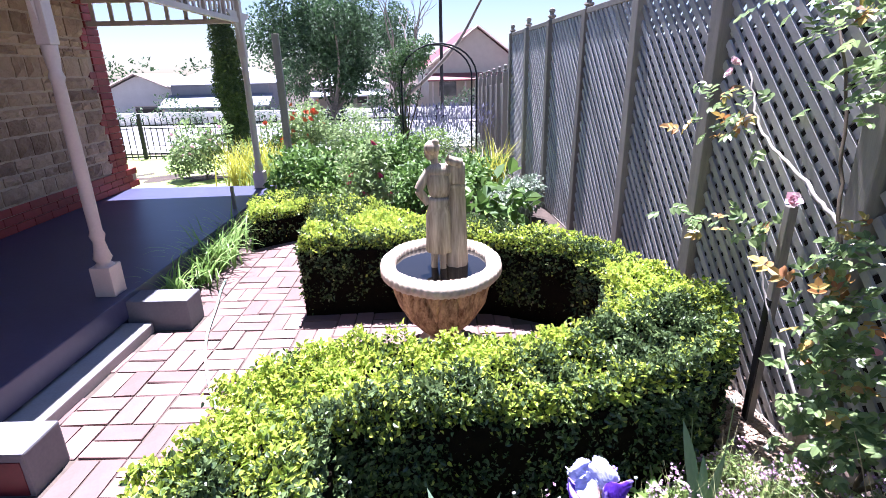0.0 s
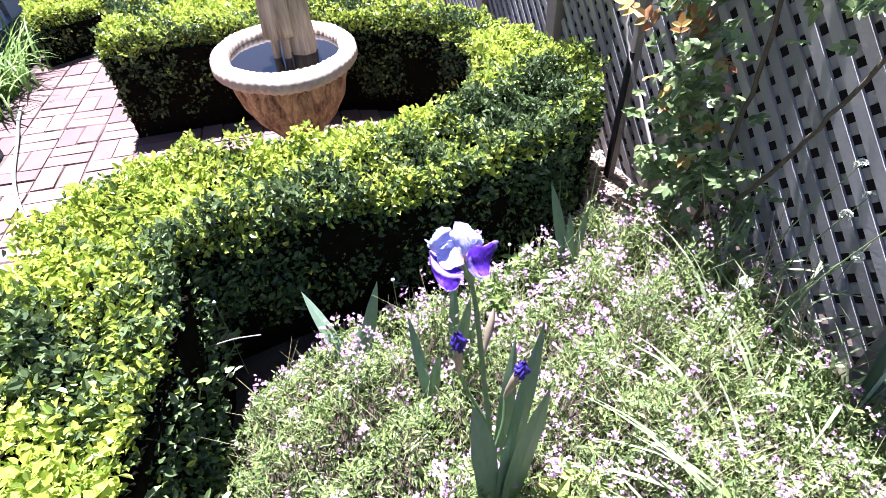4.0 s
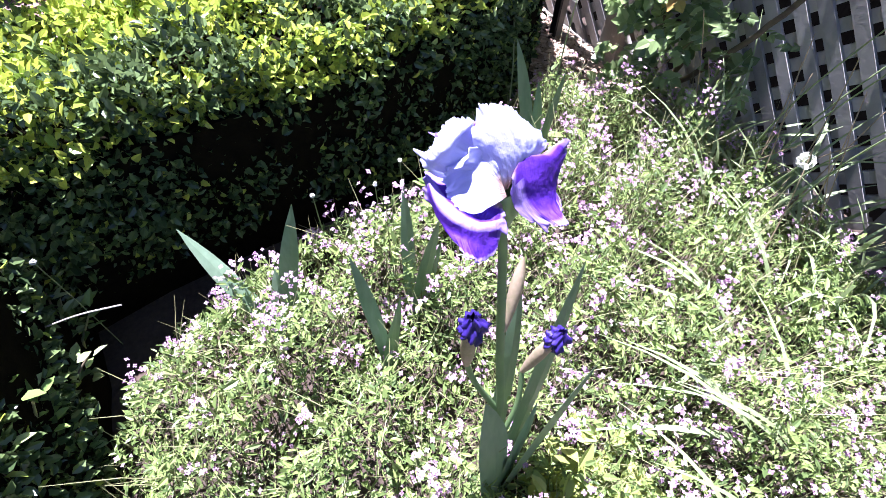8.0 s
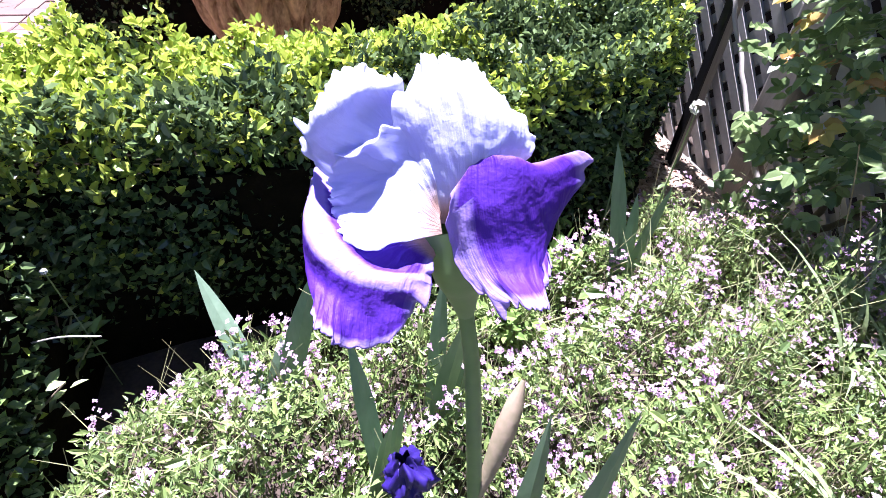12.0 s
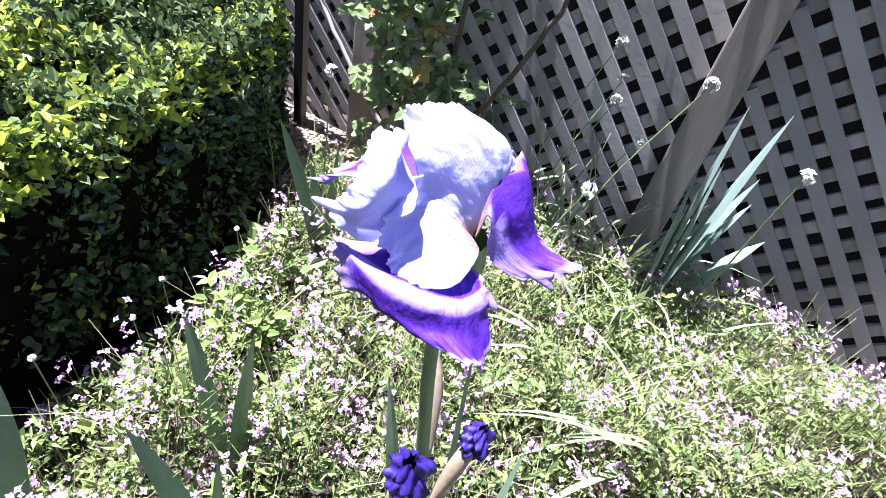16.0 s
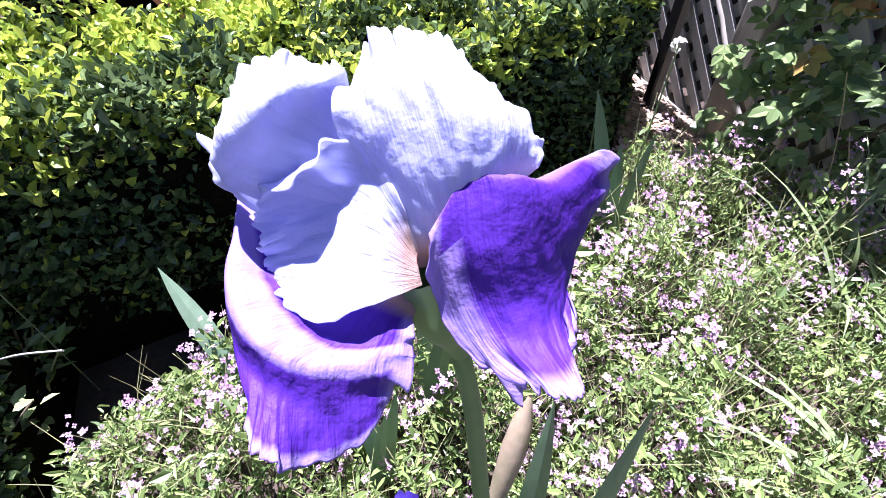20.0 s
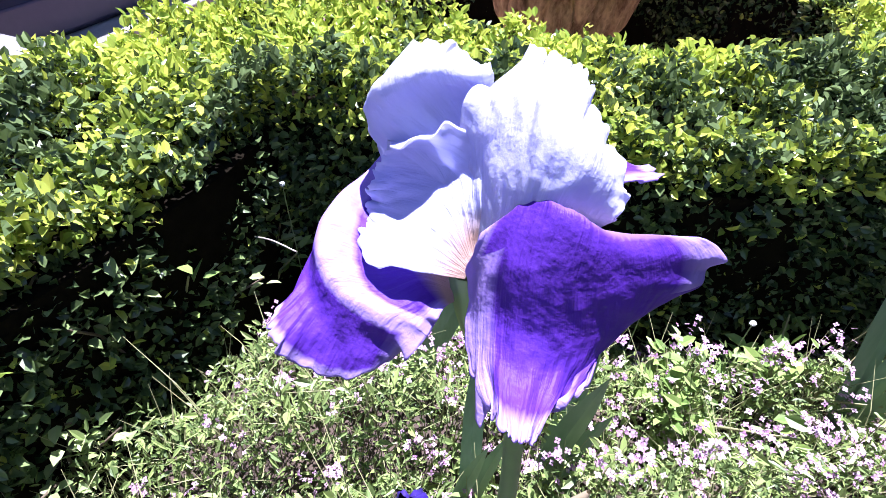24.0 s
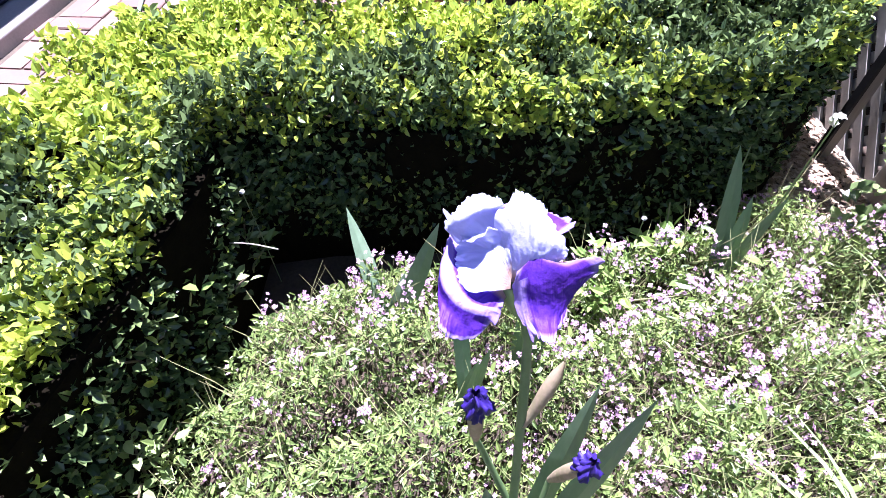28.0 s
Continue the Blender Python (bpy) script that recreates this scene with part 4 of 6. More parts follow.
r = np.random.default_rng(31)
bed = thing("ground_cover", "dense low ground cover with tiny pale pink flowers", "plants", (0.4, -2.2, 0), kind="stuff")
inv = np.array([0.4, -2.2, 0.0])
n = 150000
xy = scatter(BED, n, r)
hh = cover_height(xy)
z = ground_height(xy[:, 0], xy[:, 1]) + hh * r.random(n) ** 0.55
along = unit(np.stack([r.normal(0, 0.7, n), r.normal(0, 0.7, n), r.normal(0.5, 0.5, n)], -1))
nrm = unit(np.stack([r.normal(0, 0.5, n), r.normal(0, 0.5, n), np.ones(n)], -1))
ln = np.where(r.random(n) < 0.25, r.uniform(0.018, 0.032, n), r.uniform(0.006, 0.018, n))
link("leaves", mesh_data("leaves", *leaf_arrays(np.column_stack([xy, z]) - inv, along, nrm, ln, ln * r.uniform(0.14, 0.42, n))), COVER, bed, kind="stuff")
n = 13000
xy = scatter(BED, n, r)
hh = cover_height(xy) * r.uniform(0.8, 1.35, n)
az = r.uniform(0, 6.28, n)
link("stalks", mesh_data("stalks", *blade_arrays(np.column_stack([xy, ground_height(xy[:, 0], xy[:, 1])]) - inv, level(az), hh, 0.0018, r.uniform(0, 0.45, n), segs=3)), STALK, bed, kind="stuff")
n = 3100
xy = scatter(BED, n, r)
patch = np.sin(xy[:, 0] * 3.1 + 0.5) + np.sin(xy[:, 1] * 4.2 + 1.2) + 0.8 * (xy[:, 0] - 0.3)
xy = xy[patch + r.normal(0, 0.8, n) > -0.5]
n = len(xy)
c = np.column_stack([xy, ground_height(xy[:, 0], xy[:, 1]) + cover_height(xy) * r.uniform(0.95, 1.35, n)]) - inv
per = r.integers(3, 13, n)
c = np.repeat(c, per, 0) + r.normal(0, 0.0105, (per.sum(), 3))
n = len(c)
tilt = unit(np.stack([r.normal(0, 0.5, n), r.normal(-0.2, 0.5, n), np.ones(n)], -1))
e1 = unit(np.cross(tilt, r.normal(0, 1, (n, 3))))
e2 = np.cross(tilt, e1)
size = r.uniform(0.0034, 0.0062, n)
pieces = []
for k in range(4):
    a_ = np.pi / 2 * k + 0.3
    d = e1 * math.cos(a_) + e2 * math.sin(a_)
    pieces.append(leaf_arrays(c + d * 0.0006, d, tilt, size, size * 0.8, fold=0.1, droop=0.05))
link("flowers", mesh_data("flowers", *join(pieces)), PINK, bed, "tiny four-petalled pale pink flowers", kind="stuff")

# ---------------------------------------------------------------- stones of the house wall
def stone_mesh(w, h, d, seed):
    """A rough squared block, its face a little bulged and uneven."""
    r = random.Random(seed)
    bm = bmesh.new()
    nx, nz = 4, 3
    grid = []
    for a in range(nx + 1):
        for b in range(nz + 1):
            edge = a in (0, nx) or b in (0, nz)
            grid.append(bm.verts.new((d * (0.3 if edge else r.uniform(0.55, 1.25)), (a / nx - 0.5) * w + (r.uniform(-0.006, 0.006) if edge else 0), (b / nz - 0.5) * h + (r.uniform(-0.006, 0.006) if edge else 0))))
    for a in range(nx):
        for b in range(nz):
            k = a * (nz + 1) + b
            bm.faces.new((grid[k], grid[k + nz + 1], grid[k + nz + 2], grid[k + 1]))
    bm.edges.ensure_lookup_table()
    border = [e for e in bm.edges if e.is_boundary]
    ext = bmesh.ops.extrude_edge_only(bm, edges=border)
    for q in ext["geom"]:
        if isinstance(q, bmesh.types.BMVert):
            q.co.x = -0.01
    bmesh.ops.recalc_face_normals(bm, faces=bm.faces)
    me = bpy.data.meshes.new("stone")
    bm.to_mesh(me)
    bm.free()
    me.materials.append(SANDSTONE)
    return me


WALL_END = 3.65
rr = random.Random(5)
z = 0.47
while z < 3.1:
    h = rr.choice((0.10, 0.13, 0.16, 0.20))
    y = -1.2 - rr.uniform(0, 0.2)
    while y < WALL_END - 0.30:
        w = min(rr.uniform(0.14, 0.38), WALL_END - 0.26 - y)
        if w > 0.08:
            s = link("stone", stone_mesh(w - 0.022, h - 0.022, rr.uniform(0.028, 0.045), rr.random()), None, wall_west)
            s.location = (WALL_X, y + w / 2, z + h / 2)
        y += w
    z += h
brick_face = bpy.data.meshes.new("brick")
bm = one_box(-0.01, 0.014, -0.112, 0.112, -0.036, 0.036, bevel=0.004)
bm.to_mesh(brick_face)
bm.free()
brick_face.materials.append(REDBRICK)
z = 0.50
k = 0
while z < 3.1:
    long = k % 6 < 3
    for y in ((WALL_END - 0.113, WALL_END - 0.113 - 0.113) if long else (WALL_END - 0.113,)):
        s = link("brick", brick_face, None, wall_west)
        s.location = (WALL_X + 0.006, y, z)
        if y < WALL_END - 0.15:
            s.scale.y = 0.5
            s.location.y = WALL_END - 0.285
    z += 0.078
    k += 1
# red tiled plinth in three courses
for c in range(3):
    y = -1.2 + (c % 2) * 0.115
    while y < WALL_END + 0.05:
        s = link("brick", brick_face, None, wall_west)
        s.location = (WALL_X + 0.03 - 0.004 * c, y, 0.275 + c * 0.078)
        y += 0.232
tagged(part("baseboard", one_box(WALL_X - 0.02, WALL_X + 0.022, -5.0, WALL_END + 0.12, 0.236, 0.47), MORTAR, None), "mortar bed behind the red plinth bricks", "wall", kind="structure")

# ---------------------------------------------------------------- climbing rose, stake and weeds at the fence
ROSELEAF = material("rose_leaf", (0.36, 0.47, 0.19), (0.075, 0.135, 0.045), 0.30, 7, bump=0, island=0.75, spread=0.9, translucent=0.42)
ROSEYOUNG = material("young_rose_leaf", (0.46, 0.42, 0.10), (0.36, 0.13, 0.05), 0.45, 7, bump=0, island=0.8, spread=0.9, translucent=0.3)
CANE = material("thorny_cane", (0.16, 0.13, 0.08), (0.07, 0.05, 0.035), 0.8, 20, 120, 0.3)
PALECANE = material("dry_grey_cane", (0.45, 0.42, 0.37), (0.30, 0.27, 0.23), 0.85, 20, 120, 0.3)
ROSEPINK = material("rose_petal", (0.80, 0.42, 0.50), (0.72, 0.28, 0.38), 0.6, 30, bump=0, island=0.6, translucent=0.3)
ROSEPALE = material("pale_rose_petal", (0.85, 0.68, 0.70), (0.80, 0.52, 0.58), 0.6, 30, bump=0, island=0.6, translucent=0.3)
IRON = material("black_iron", (0.03, 0.03, 0.032), (0.02, 0.02, 0.02), 0.5, 20, 100, 0.1, metal=0.6)


def compound(centres, size, r, n_leaf=5):
    """Rose leaves: five leaflets on a short rib."""
    n = len(centres)
    axis = unit(np.stack([r.normal(-0.5, 0.5, n), r.normal(0, 0.7, n), r.normal(0.1, 0.5, n)], -1))
    nrm = unit(np.stack([r.normal(-0.5, 0.4, n), r.normal(0, 0.4, n), np.ones(n)], -1))
    side = unit(np.cross(axis, nrm))
    out = []
    for t, s, turn in ((0.2, 1, 0.8), (0.2, -1, 0.8), (0.55, 1, 0.7), (0.55, -1, 0.7), (0.75, 0, 0)):
        d = axis * (1 - turn * 0.6) + side * s * turn
        ln = size * r.uniform(0.8, 1.15, n)
        out.append(leaf_arrays(centres + axis * (size * 1.6 * t)[:, None], d, nrm, ln, ln * 0.66, 0.15, 0.2))
    return join(out)


def bloom(owner, at, radius, mat, name="rose_bloom", seed=0, label="full pink rose"):
    """A double rose: rings of cupped petals."""
    r = np.random.default_rng(seed)
    pieces = []
    for ring, (n, tilt, rad) in enumerate(((5, 0.35, 1.0), (6, 0.75, 0.85), (5, 1.1, 0.65), (4, 1.4, 0.42))):
        a_ = np.arange(n) * 2 * np.pi / n + ring * 0.5 + r.normal(0, 0.15, n)
        out = level(a_) * np.cos(tilt) + np.array([0, 0, 1.0]) * np.sin(tilt)
        nn = unit(-level(a_) * np.sin(tilt) + np.array([0, 0, 1.0]) * np.cos(tilt))
        pieces.append(leaf_arrays(level(a_) * radius * 0.1, out, nn, np.full(n, radius * rad), np.full(n, radius * 0.95), 0.35, -0.25))
    v, f = join(pieces)
    ob = link(name, mesh_data(name, v, f, smooth=True), mat, owner, label)
    ob.location = at
    ob.rotation_euler = (r.normal(0, 0.3), -0.7, r.uniform(0, 6))
    return ob


def climbing_rose(base, canes, masses, blooms, label, seed):
    r = np.random.default_rng(seed)
    b = np.array(base, float)
    rose = thing("climbing_rose", label, "climbing rose", base)
    for k, c in enumerate(canes):
        line = spline([np.array(p, float) - b for p in c], 10)
        line = line + r.normal(0, 0.003, line.shape)
        tube("cane", line, np.linspace(0.010, 0.004, len(line)), PALECANE if k % 3 == 1 else CANE, rose, 7)
    old, young = [], []
    for (y, z, sy, sz, n, fresh) in masses:
        c = np.stack([r.normal(-0.19, 0.085, n), r.normal(y, sy, n), r.normal(z, sz, n)], -1)
        c = c[c[:, 2] > 0.04]
        c[:, 0] = np.minimum(c[:, 0], -0.045) + fence_x(c[:, 1])
        k = int(len(c) * fresh)
        young.append(c[:k])
        old.append(c[k:])
    for name, sets, mat, lab in (("foliage", old, ROSELEAF, "dark green rose leaves"), ("young_leaves", young, ROSEYOUNG, "yellow and bronze young leaves")):
        c = np.vstack(sets) - b
        link(name, mesh_data(name, *compound(c, r.uniform(0.027, 0.046, len(c)), r)), mat, rose, lab, kind="stuff")
    for k, (x, y, z, rad, pale) in enumerate(blooms):
        bloom(rose, Vector((x, y, z)) - Vector(base), rad, ROSEPALE if pale else ROSEPINK, seed=seed + k)
    return rose


climbing_rose((1.48, -1.38, 0.0),
              [[(1.48, -1.38, 0), (1.46, -1.30, 0.5), (1.44, -1.15, 1.0), (1.48, -0.95, 1.55), (1.50, -0.7, 1.9)],
               [(1.48, -1.40, 0), (1.43, -1.10, 0.35), (1.41, -0.85, 0.66), (1.43, -0.78, 0.9)],
               [(1.49, -1.42, 0), (1.46, -1.5, 0.5), (1.44, -1.5, 1.0), (1.47, -1.3, 1.5), (1.50, -1.1, 1.95)],
               [(1.47, -1.38, 0), (1.45, -1.62, 0.35), (1.44, -1.8, 0.75), (1.46, -1.9, 1.2), (1.48, -1.75, 1.7)],
               [(1.46, -1.15, 1.0), (1.44, -0.9, 1.15), (1.46, -0.55, 1.3), (1.48, -0.35, 1.55)]],
              [(-0.46, 1.40, 0.05, 0.06, 16, 0.4), (-0.66, 1.35, 0.05, 0.05, 16, 0.3), (-0.45, 0.84, 0.06, 0.05, 12, 0.2), (-0.85, 0.93, 0.06, 0.05, 14, 0.2), (-1.05, 1.78, 0.08, 0.07, 44, 0.15), (-1.32, 1.70, 0.07, 0.08, 44, 0.05),
               (-1.30, 1.53, 0.07, 0.07, 36, 0.05), (-1.28, 0.96, 0.05, 0.06, 28, 0.35), (-1.36, 0.80, 0.06, 0.08, 40, 0.2), (-1.36, 0.62, 0.06, 0.07, 36, 0.12), (-1.40, 0.45, 0.06, 0.09, 40, 0.05), (-1.44, 0.25, 0.07, 0.10, 44, 0.03),
               (-1.55, 0.30, 0.08, 0.12, 40, 0.0), (-1.66, 0.30, 0.08, 0.10, 24, 0.0), (-1.70, 1.10, 0.07, 0.08, 24, 0.1), (-1.88, 1.15, 0.08, 0.08, 30, 0.1), (-1.62, 1.60, 0.10, 0.10, 38, 0.1), (-1.87, 1.50, 0.10, 0.12, 40, 0.1)],
              [(1.37, -0.40, 1.58, 0.035, True), (1.38, -0.385, 1.535, 0.032, True), (1.40, -0.93, 1.06, 0.04, True), (1.45, -1.80, 1.33, 0.045, False), (1.46, -1.83, 1.26, 0.045, False), (1.43, -1.42, 0.66, 0.03, False)],
              "climbing rose with pale pink blooms trained on the lattice", 51)
stake = thing("garden_stake", "weathered timber garden stake wired to a dark iron picket", "stake", (1.44, -0.88, 0))
part("stake", one_box(-0.018, 0.018, -0.018, 0.018, -0.05, 1.03, bevel=0.004), TIMBER, stake)
part("picket", one_box(-0.030, -0.020, -0.028, 0.004, -0.05, 0.62), IRON, stake, "dark iron picket")

WEEDLEAF = material("strap_weed_leaf", (0.34, 0.42, 0.20), (0.17, 0.25, 0.10), 0.5, 12, 100, 0.1, island=0.5, translucent=0.25)
STRAW = material("dry_stalk", (0.42, 0.34, 0.20), (0.24, 0.18, 0.11), 0.8, 20, 100, 0.2, island=0.4)
WHITEPETAL = material("white_petal", (0.85, 0.85, 0.78), (0.72, 0.74, 0.60), 0.6, 30, bump=0, island=0.5, translucent=0.3)
GLAUCOUS = material("blue_green_leaf", (0.42, 0.56, 0.47), (0.30, 0.43, 0.35), 0.42, 12, 120, 0.1, stretch=(1, 1, 0.15), translucent=0.2)


def flower_head(owner, at, radius, n, mat, seed, name="flower_head"):
    r = np.random.default_rng(seed)
    d = unit(r.normal(0, 1, (n, 3)) + np.array([0, 0, 0.6]))
    pieces = []
    e = unit(np.cross(d, np.array([0.2, 0.3, 0.9])))
    g = np.cross(d, e)
    for k in range(5):
        a_ = k * 2 * math.pi / 5
        q = e * math.cos(a_) + g * math.sin(a_)
        pieces.append(leaf_arrays(d * radius * 0.5, unit(q + d * 0.5), d, np.full(n, radius * 0.75), np.full(n, radius * 0.5)))
    ob = link(name, mesh_data(name, *join(pieces)), mat, owner)
    ob.location = at
    return ob


def weed_flower(foot, top, seed, head=0.016):
    """A slender onion weed: one bent stalk and a loose white head."""
    w = thing("onion_weed", "slender onion weed with a small white flower head", "weed", foot, "onion weeds")
    d = Vector(top) - Vector(foot)
    line = spline([(0, 0, -0.02), (d.x * 0.25, d.y * 0.25, d.z * 0.5), tuple(d)], 10)
    tube("stalk", line, np.linspace(0.0028, 0.0016, len(line)), WEEDLEAF, w, 5)
    flower_head(w, d, head, 9, WHITEPETAL, seed)
    return w


for k, (f, t) in enumerate((((1.36, -1.85, 0.05), (1.385, -1.973, 0.713)), ((1.34, -1.92, 0.05), (1.361, -2.02, 0.593)), ((1.30, -2.0, 0.05), (1.332, -2.115, 0.536)), ((1.10, -2.02, 0.05), (1.0, -2.113, 0.544)),
                            ((1.28, -2.05, 0.05), (1.212, -2.205, 0.742)), ((1.30, -2.42, 0.05), (1.18, -2.43, 0.665)), ((0.95, -1.30, 0.03), (0.968, -1.207, 0.421)), ((0.98, -1.45, 0.03), (0.962, -1.474, 0.54)),
                            ((1.40, -1.90, 0.05), (1.44, -2.0, 0.62)), ((1.42, -2.9, 0.05), (1.38, -2.95, 0.5)))):
    weed_flower(f, t, 70 + k)


def clump(name, at, n, length, width, bend, mat, label, seed, spread=0.06, lean=None, cat="plant"):
    """A tuft of strap leaves, each a part."""
    r = np.random.default_rng(seed)
    c = thing(name, label, cat, at)
    for k in range(n):
        a_ = np.array([r.uniform(0, 6.28) if lean is None else r.normal(lean, 0.6)])
        base = np.array([[r.normal(0, spread), r.normal(0, spread), -0.02]])
        v, f = blade_arrays(base, level(a_), r.uniform(*length), r.uniform(*width), r.uniform(*bend), segs=7)
        link("leaf", mesh_data("leaf", v, f, smooth=True), mat, c)
    return c


for k, (x, y, n, lo, hi) in enumerate(((1.28, -1.88, 26, 0.30, 0.52), (1.34, -2.06, 22, 0.30, 0.50), (1.22, -2.22, 10, 0.30, 0.46), (1.36, -1.72, 18, 0.30, 0.52), (1.36, -2.25, 16, 0.32, 0.5))):
    clump("strap_weed", (x, y, 0.03), n, (lo, hi), (0.010, 0.017), (0.25, 0.85), WEEDLEAF, "tuft of arching pale green strap leaves by the fence", 90 + k)
for k, (x, y, n) in enumerate(((0.94, -2.26, 7), (0.88, -2.50, 7), (0.72, -2.60, 5))):
    clump("strap_weed", (x, y, 0.03), n, (0.42, 0.62), (0.012, 0.018), (0.55, 1.0), WEEDLEAF, "arching grey-green strap leaves among the ground cover", 96 + k, 0.03, lean=2.6)
dry = thing("dry_stalks", "dry brown seed stalks standing at the fence", "weed", (1.34, -1.95, 0.04))
r = np.random.default_rng(77)
for k in range(16):
    a_ = r.uniform(0, 6.28)
    h = r.uniform(0.28, 0.52)
    foot = np.array([r.normal(0, 0.08), r.normal(0, 0.14), 0])
    line = foot + np.linspace(0, 1, 9)[:, None] ** np.array([1.6, 1.6, 1]) * np.array([0.1 * math.cos(a_), 0.14 * math.sin(a_), h])
    tube("stalk", line, np.linspace(0.0022, 0.0012, 9), STRAW, dry, 5)
fan("flax_plant", (1.38, -2.32, 0.05), [(1.262, -2.284, 0.722), (1.20, -2.355, 0.748), (1.29, -2.377, 0.585), (1.33, -2.26, 0.55), (1.36, -2.40, 0.5), (1.30, -2.46, 0.46), (1.25, -2.30, 0.6)], "fan of stiff blue-green leaves against the lattice", GLAUCOUS, 0.06)

# weedy leafy plants in the bed and by the hedge
BROAD = material("broad_weed_leaf", (0.30, 0.42, 0.10), (0.12, 0.22, 0.05), 0.5, 8, bump=0, island=0.6, spread=0.9, translucent=0.3)


def leafy(name, at, height, spread, n, leaf, mat, label, seed, cat="plant", stems=6, stem_mat=None):
    r = np.random.default_rng(seed)
    p = thing(name, label, cat, at)
    tops = np.stack([r.normal(0, spread * 0.5, stems), r.normal(0, spread * 0.5, stems), height * r.uniform(0.7, 1.0, stems)], -1)
    for t in tops:
        tube("stem", [(0, 0, -0.02), tuple(t * [0.4, 0.4, 0.55]), tuple(t)], [0.004, 0.003, 0.002], stem_mat or STALK, p, 5)
    k = r.integers(0, stems, n)
    u = r.random(n) ** 0.7
    c = tops[k] * u[:, None] + r.normal(0, spread * 0.16, (n, 3))
    c[:, 2] = np.maximum(c[:, 2], 0.02)
    along = unit(np.column_stack([c[:, :2] + r.normal(0, spread * 0.5, (n, 2)), np.full(n, spread * 0.35)]))
    nrm = unit(np.stack([r.normal(0, 0.4, n), r.normal(0, 0.4, n), np.ones(n)], -1))
    ln = leaf * r.uniform(0.6, 1.2, n)
    link("foliage", mesh_data("foliage", *leaf_arrays(c, along, nrm, ln, ln * 0.5, 0.15, 0.25)), mat, p, kind="stuff")
    return p


YELLOWLEAF = material("yellow_green_weed_leaf", (0.52, 0.55, 0.14), (0.24, 0.32, 0.08), 0.5, 8, bump=0, island=0.6, spread=0.9, translucent=0.3)
# paler than the hedge leaves: sunlight on its side, put into the colour
SUNLIT_SPRIG = material("sunlit_hedge_sprig_leaf", (0.48, 0.56, 0.24), (0.17, 0.26, 0.10), 0.26, 8, bump=0, island=0.6, spread=0.9, translucent=0.25)
leafy("weed", (0.56, -1.66, 0.05), 0.22, 0.13, 150, 0.036, BROAD, "bushy bright green weed by the hedge", 111)
leafy("weed", (0.74, -1.52, 0.05), 0.18, 0.12, 90, 0.04, BROAD, "small bright green weed by the hedge", 112)
leafy("hedge_sprig", (-0.36, -1.64, 0.06), 0.15, 0.08, 30, 0.04, BROAD, "pale new sprig growing out of the hedge foot", 113, stems=4)
leafy("hedge_sprig", (-0.37, -1.86, 0.20), 0.16, 0.08, 26, 0.04, BROAD, "pale new sprig growing out of the hedge foot", 114, stems=4)
# sprigs added down the hedge side in place of its sunlit leaves
r = np.random.default_rng(120)
for k in range(22):
    y = -1.60 - 0.036 * k + r.normal(0, 0.03)
    leafy("hedge_sprig", (-0.37 - 0.06 * k / 22 + r.normal(0, 0.02), y, r.uniform(0.03, 0.36)), r.uniform(0.10, 0.16), 0.09, 24, 0.032, SUNLIT_SPRIG, "added pale sprig standing in for sunlit hedge side leaves", 121 + k, stems=4, stem_mat=CANE)
leafy("weed", (0.46, -2.33, 0.05), 0.18, 0.14, 130, 0.05, YELLOWLEAF, "low yellow-green weed below the iris", 115)
tube("twig", spline([(-0.33, -1.68, 0.27), (-0.25, -1.72, 0.32), (-0.174, -1.75, 0.345)]), 0.0016, PALECANE, label="thin bare twig sticking out of the hedge", category="twig")
DAISY = material("daisy_petal", (0.85, 0.85, 0.82), (0.75, 0.75, 0.70), 0.6, 40, bump=0)
for k, (x, y, z) in enumerate(((0.365, -1.608, 0.28), (0.22, -1.60, 0.30), (-0.30, -1.60, 0.36), (0.45, -1.56, 0.28), (0.64, -1.53, 0.28))):
    d = thing("daisy", "small white daisy on a thin stalk", "flower", (x, y, 0.0), "daisies")
    tube("stalk", [(0, 0.01, 0), (0.004, 0, z * 0.6), (0, 0, z)], 0.0012, WEEDLEAF, d, 5)
    flower_head(d, (0, 0, z), 0.006, 10, DAISY, 300 + k)

# ---------------------------------------------------------------- hose, edge planting
HOSE = material("pale_green_hose", (0.36, 0.50, 0.40), (0.28, 0.42, 0.32), 0.45, 30, 100, 0.05)
tube("garden_hose", spline([(-1.72, 0.95, 0.02), (-1.68, 0.75, 0.015), (-1.61, 0.5, 0.013), (-1.49, 0.04, 0.013), (-1.36, -0.29, 0.013), (-1.17, -0.65, 0.013), (-0.95, -0.98, 0.013)], 12), 0.0085, HOSE, label="thin pale green garden hose lying on bricks", category="hose")
AGAP = material("agapanthus_leaf", (0.30, 0.45, 0.12), (0.12, 0.24, 0.05), 0.4, 12, 100, 0.1, island=0.6, translucent=0.25)
for k, (x, y) in enumerate(((-1.95, 0.62), (-1.88, 0.95), (-1.86, 1.30), (-1.90, 1.62), (-1.98, 1.20), (-2.0, 1.95), (-2.02, 1.55))):
    clump("agapanthus", (x, y, 0.0), 40, (0.32, 0.55), (0.012, 0.02), (0.35, 0.95), AGAP, "clump of green strap leaves beside the veranda", 130 + k, 0.05)

# ---------------------------------------------------------------- arch, posts, back garden
# The back garden and the street lie a little askew to the house: what stands there is set out square first, then turned.
set_before = set(bpy.data.objects)
BACK = pose(-0.002, -2.892, 0, 0, 0, 7.8) @ Matrix.Scale(0.973, 4) @ pose(0.447, 2.942, 0)


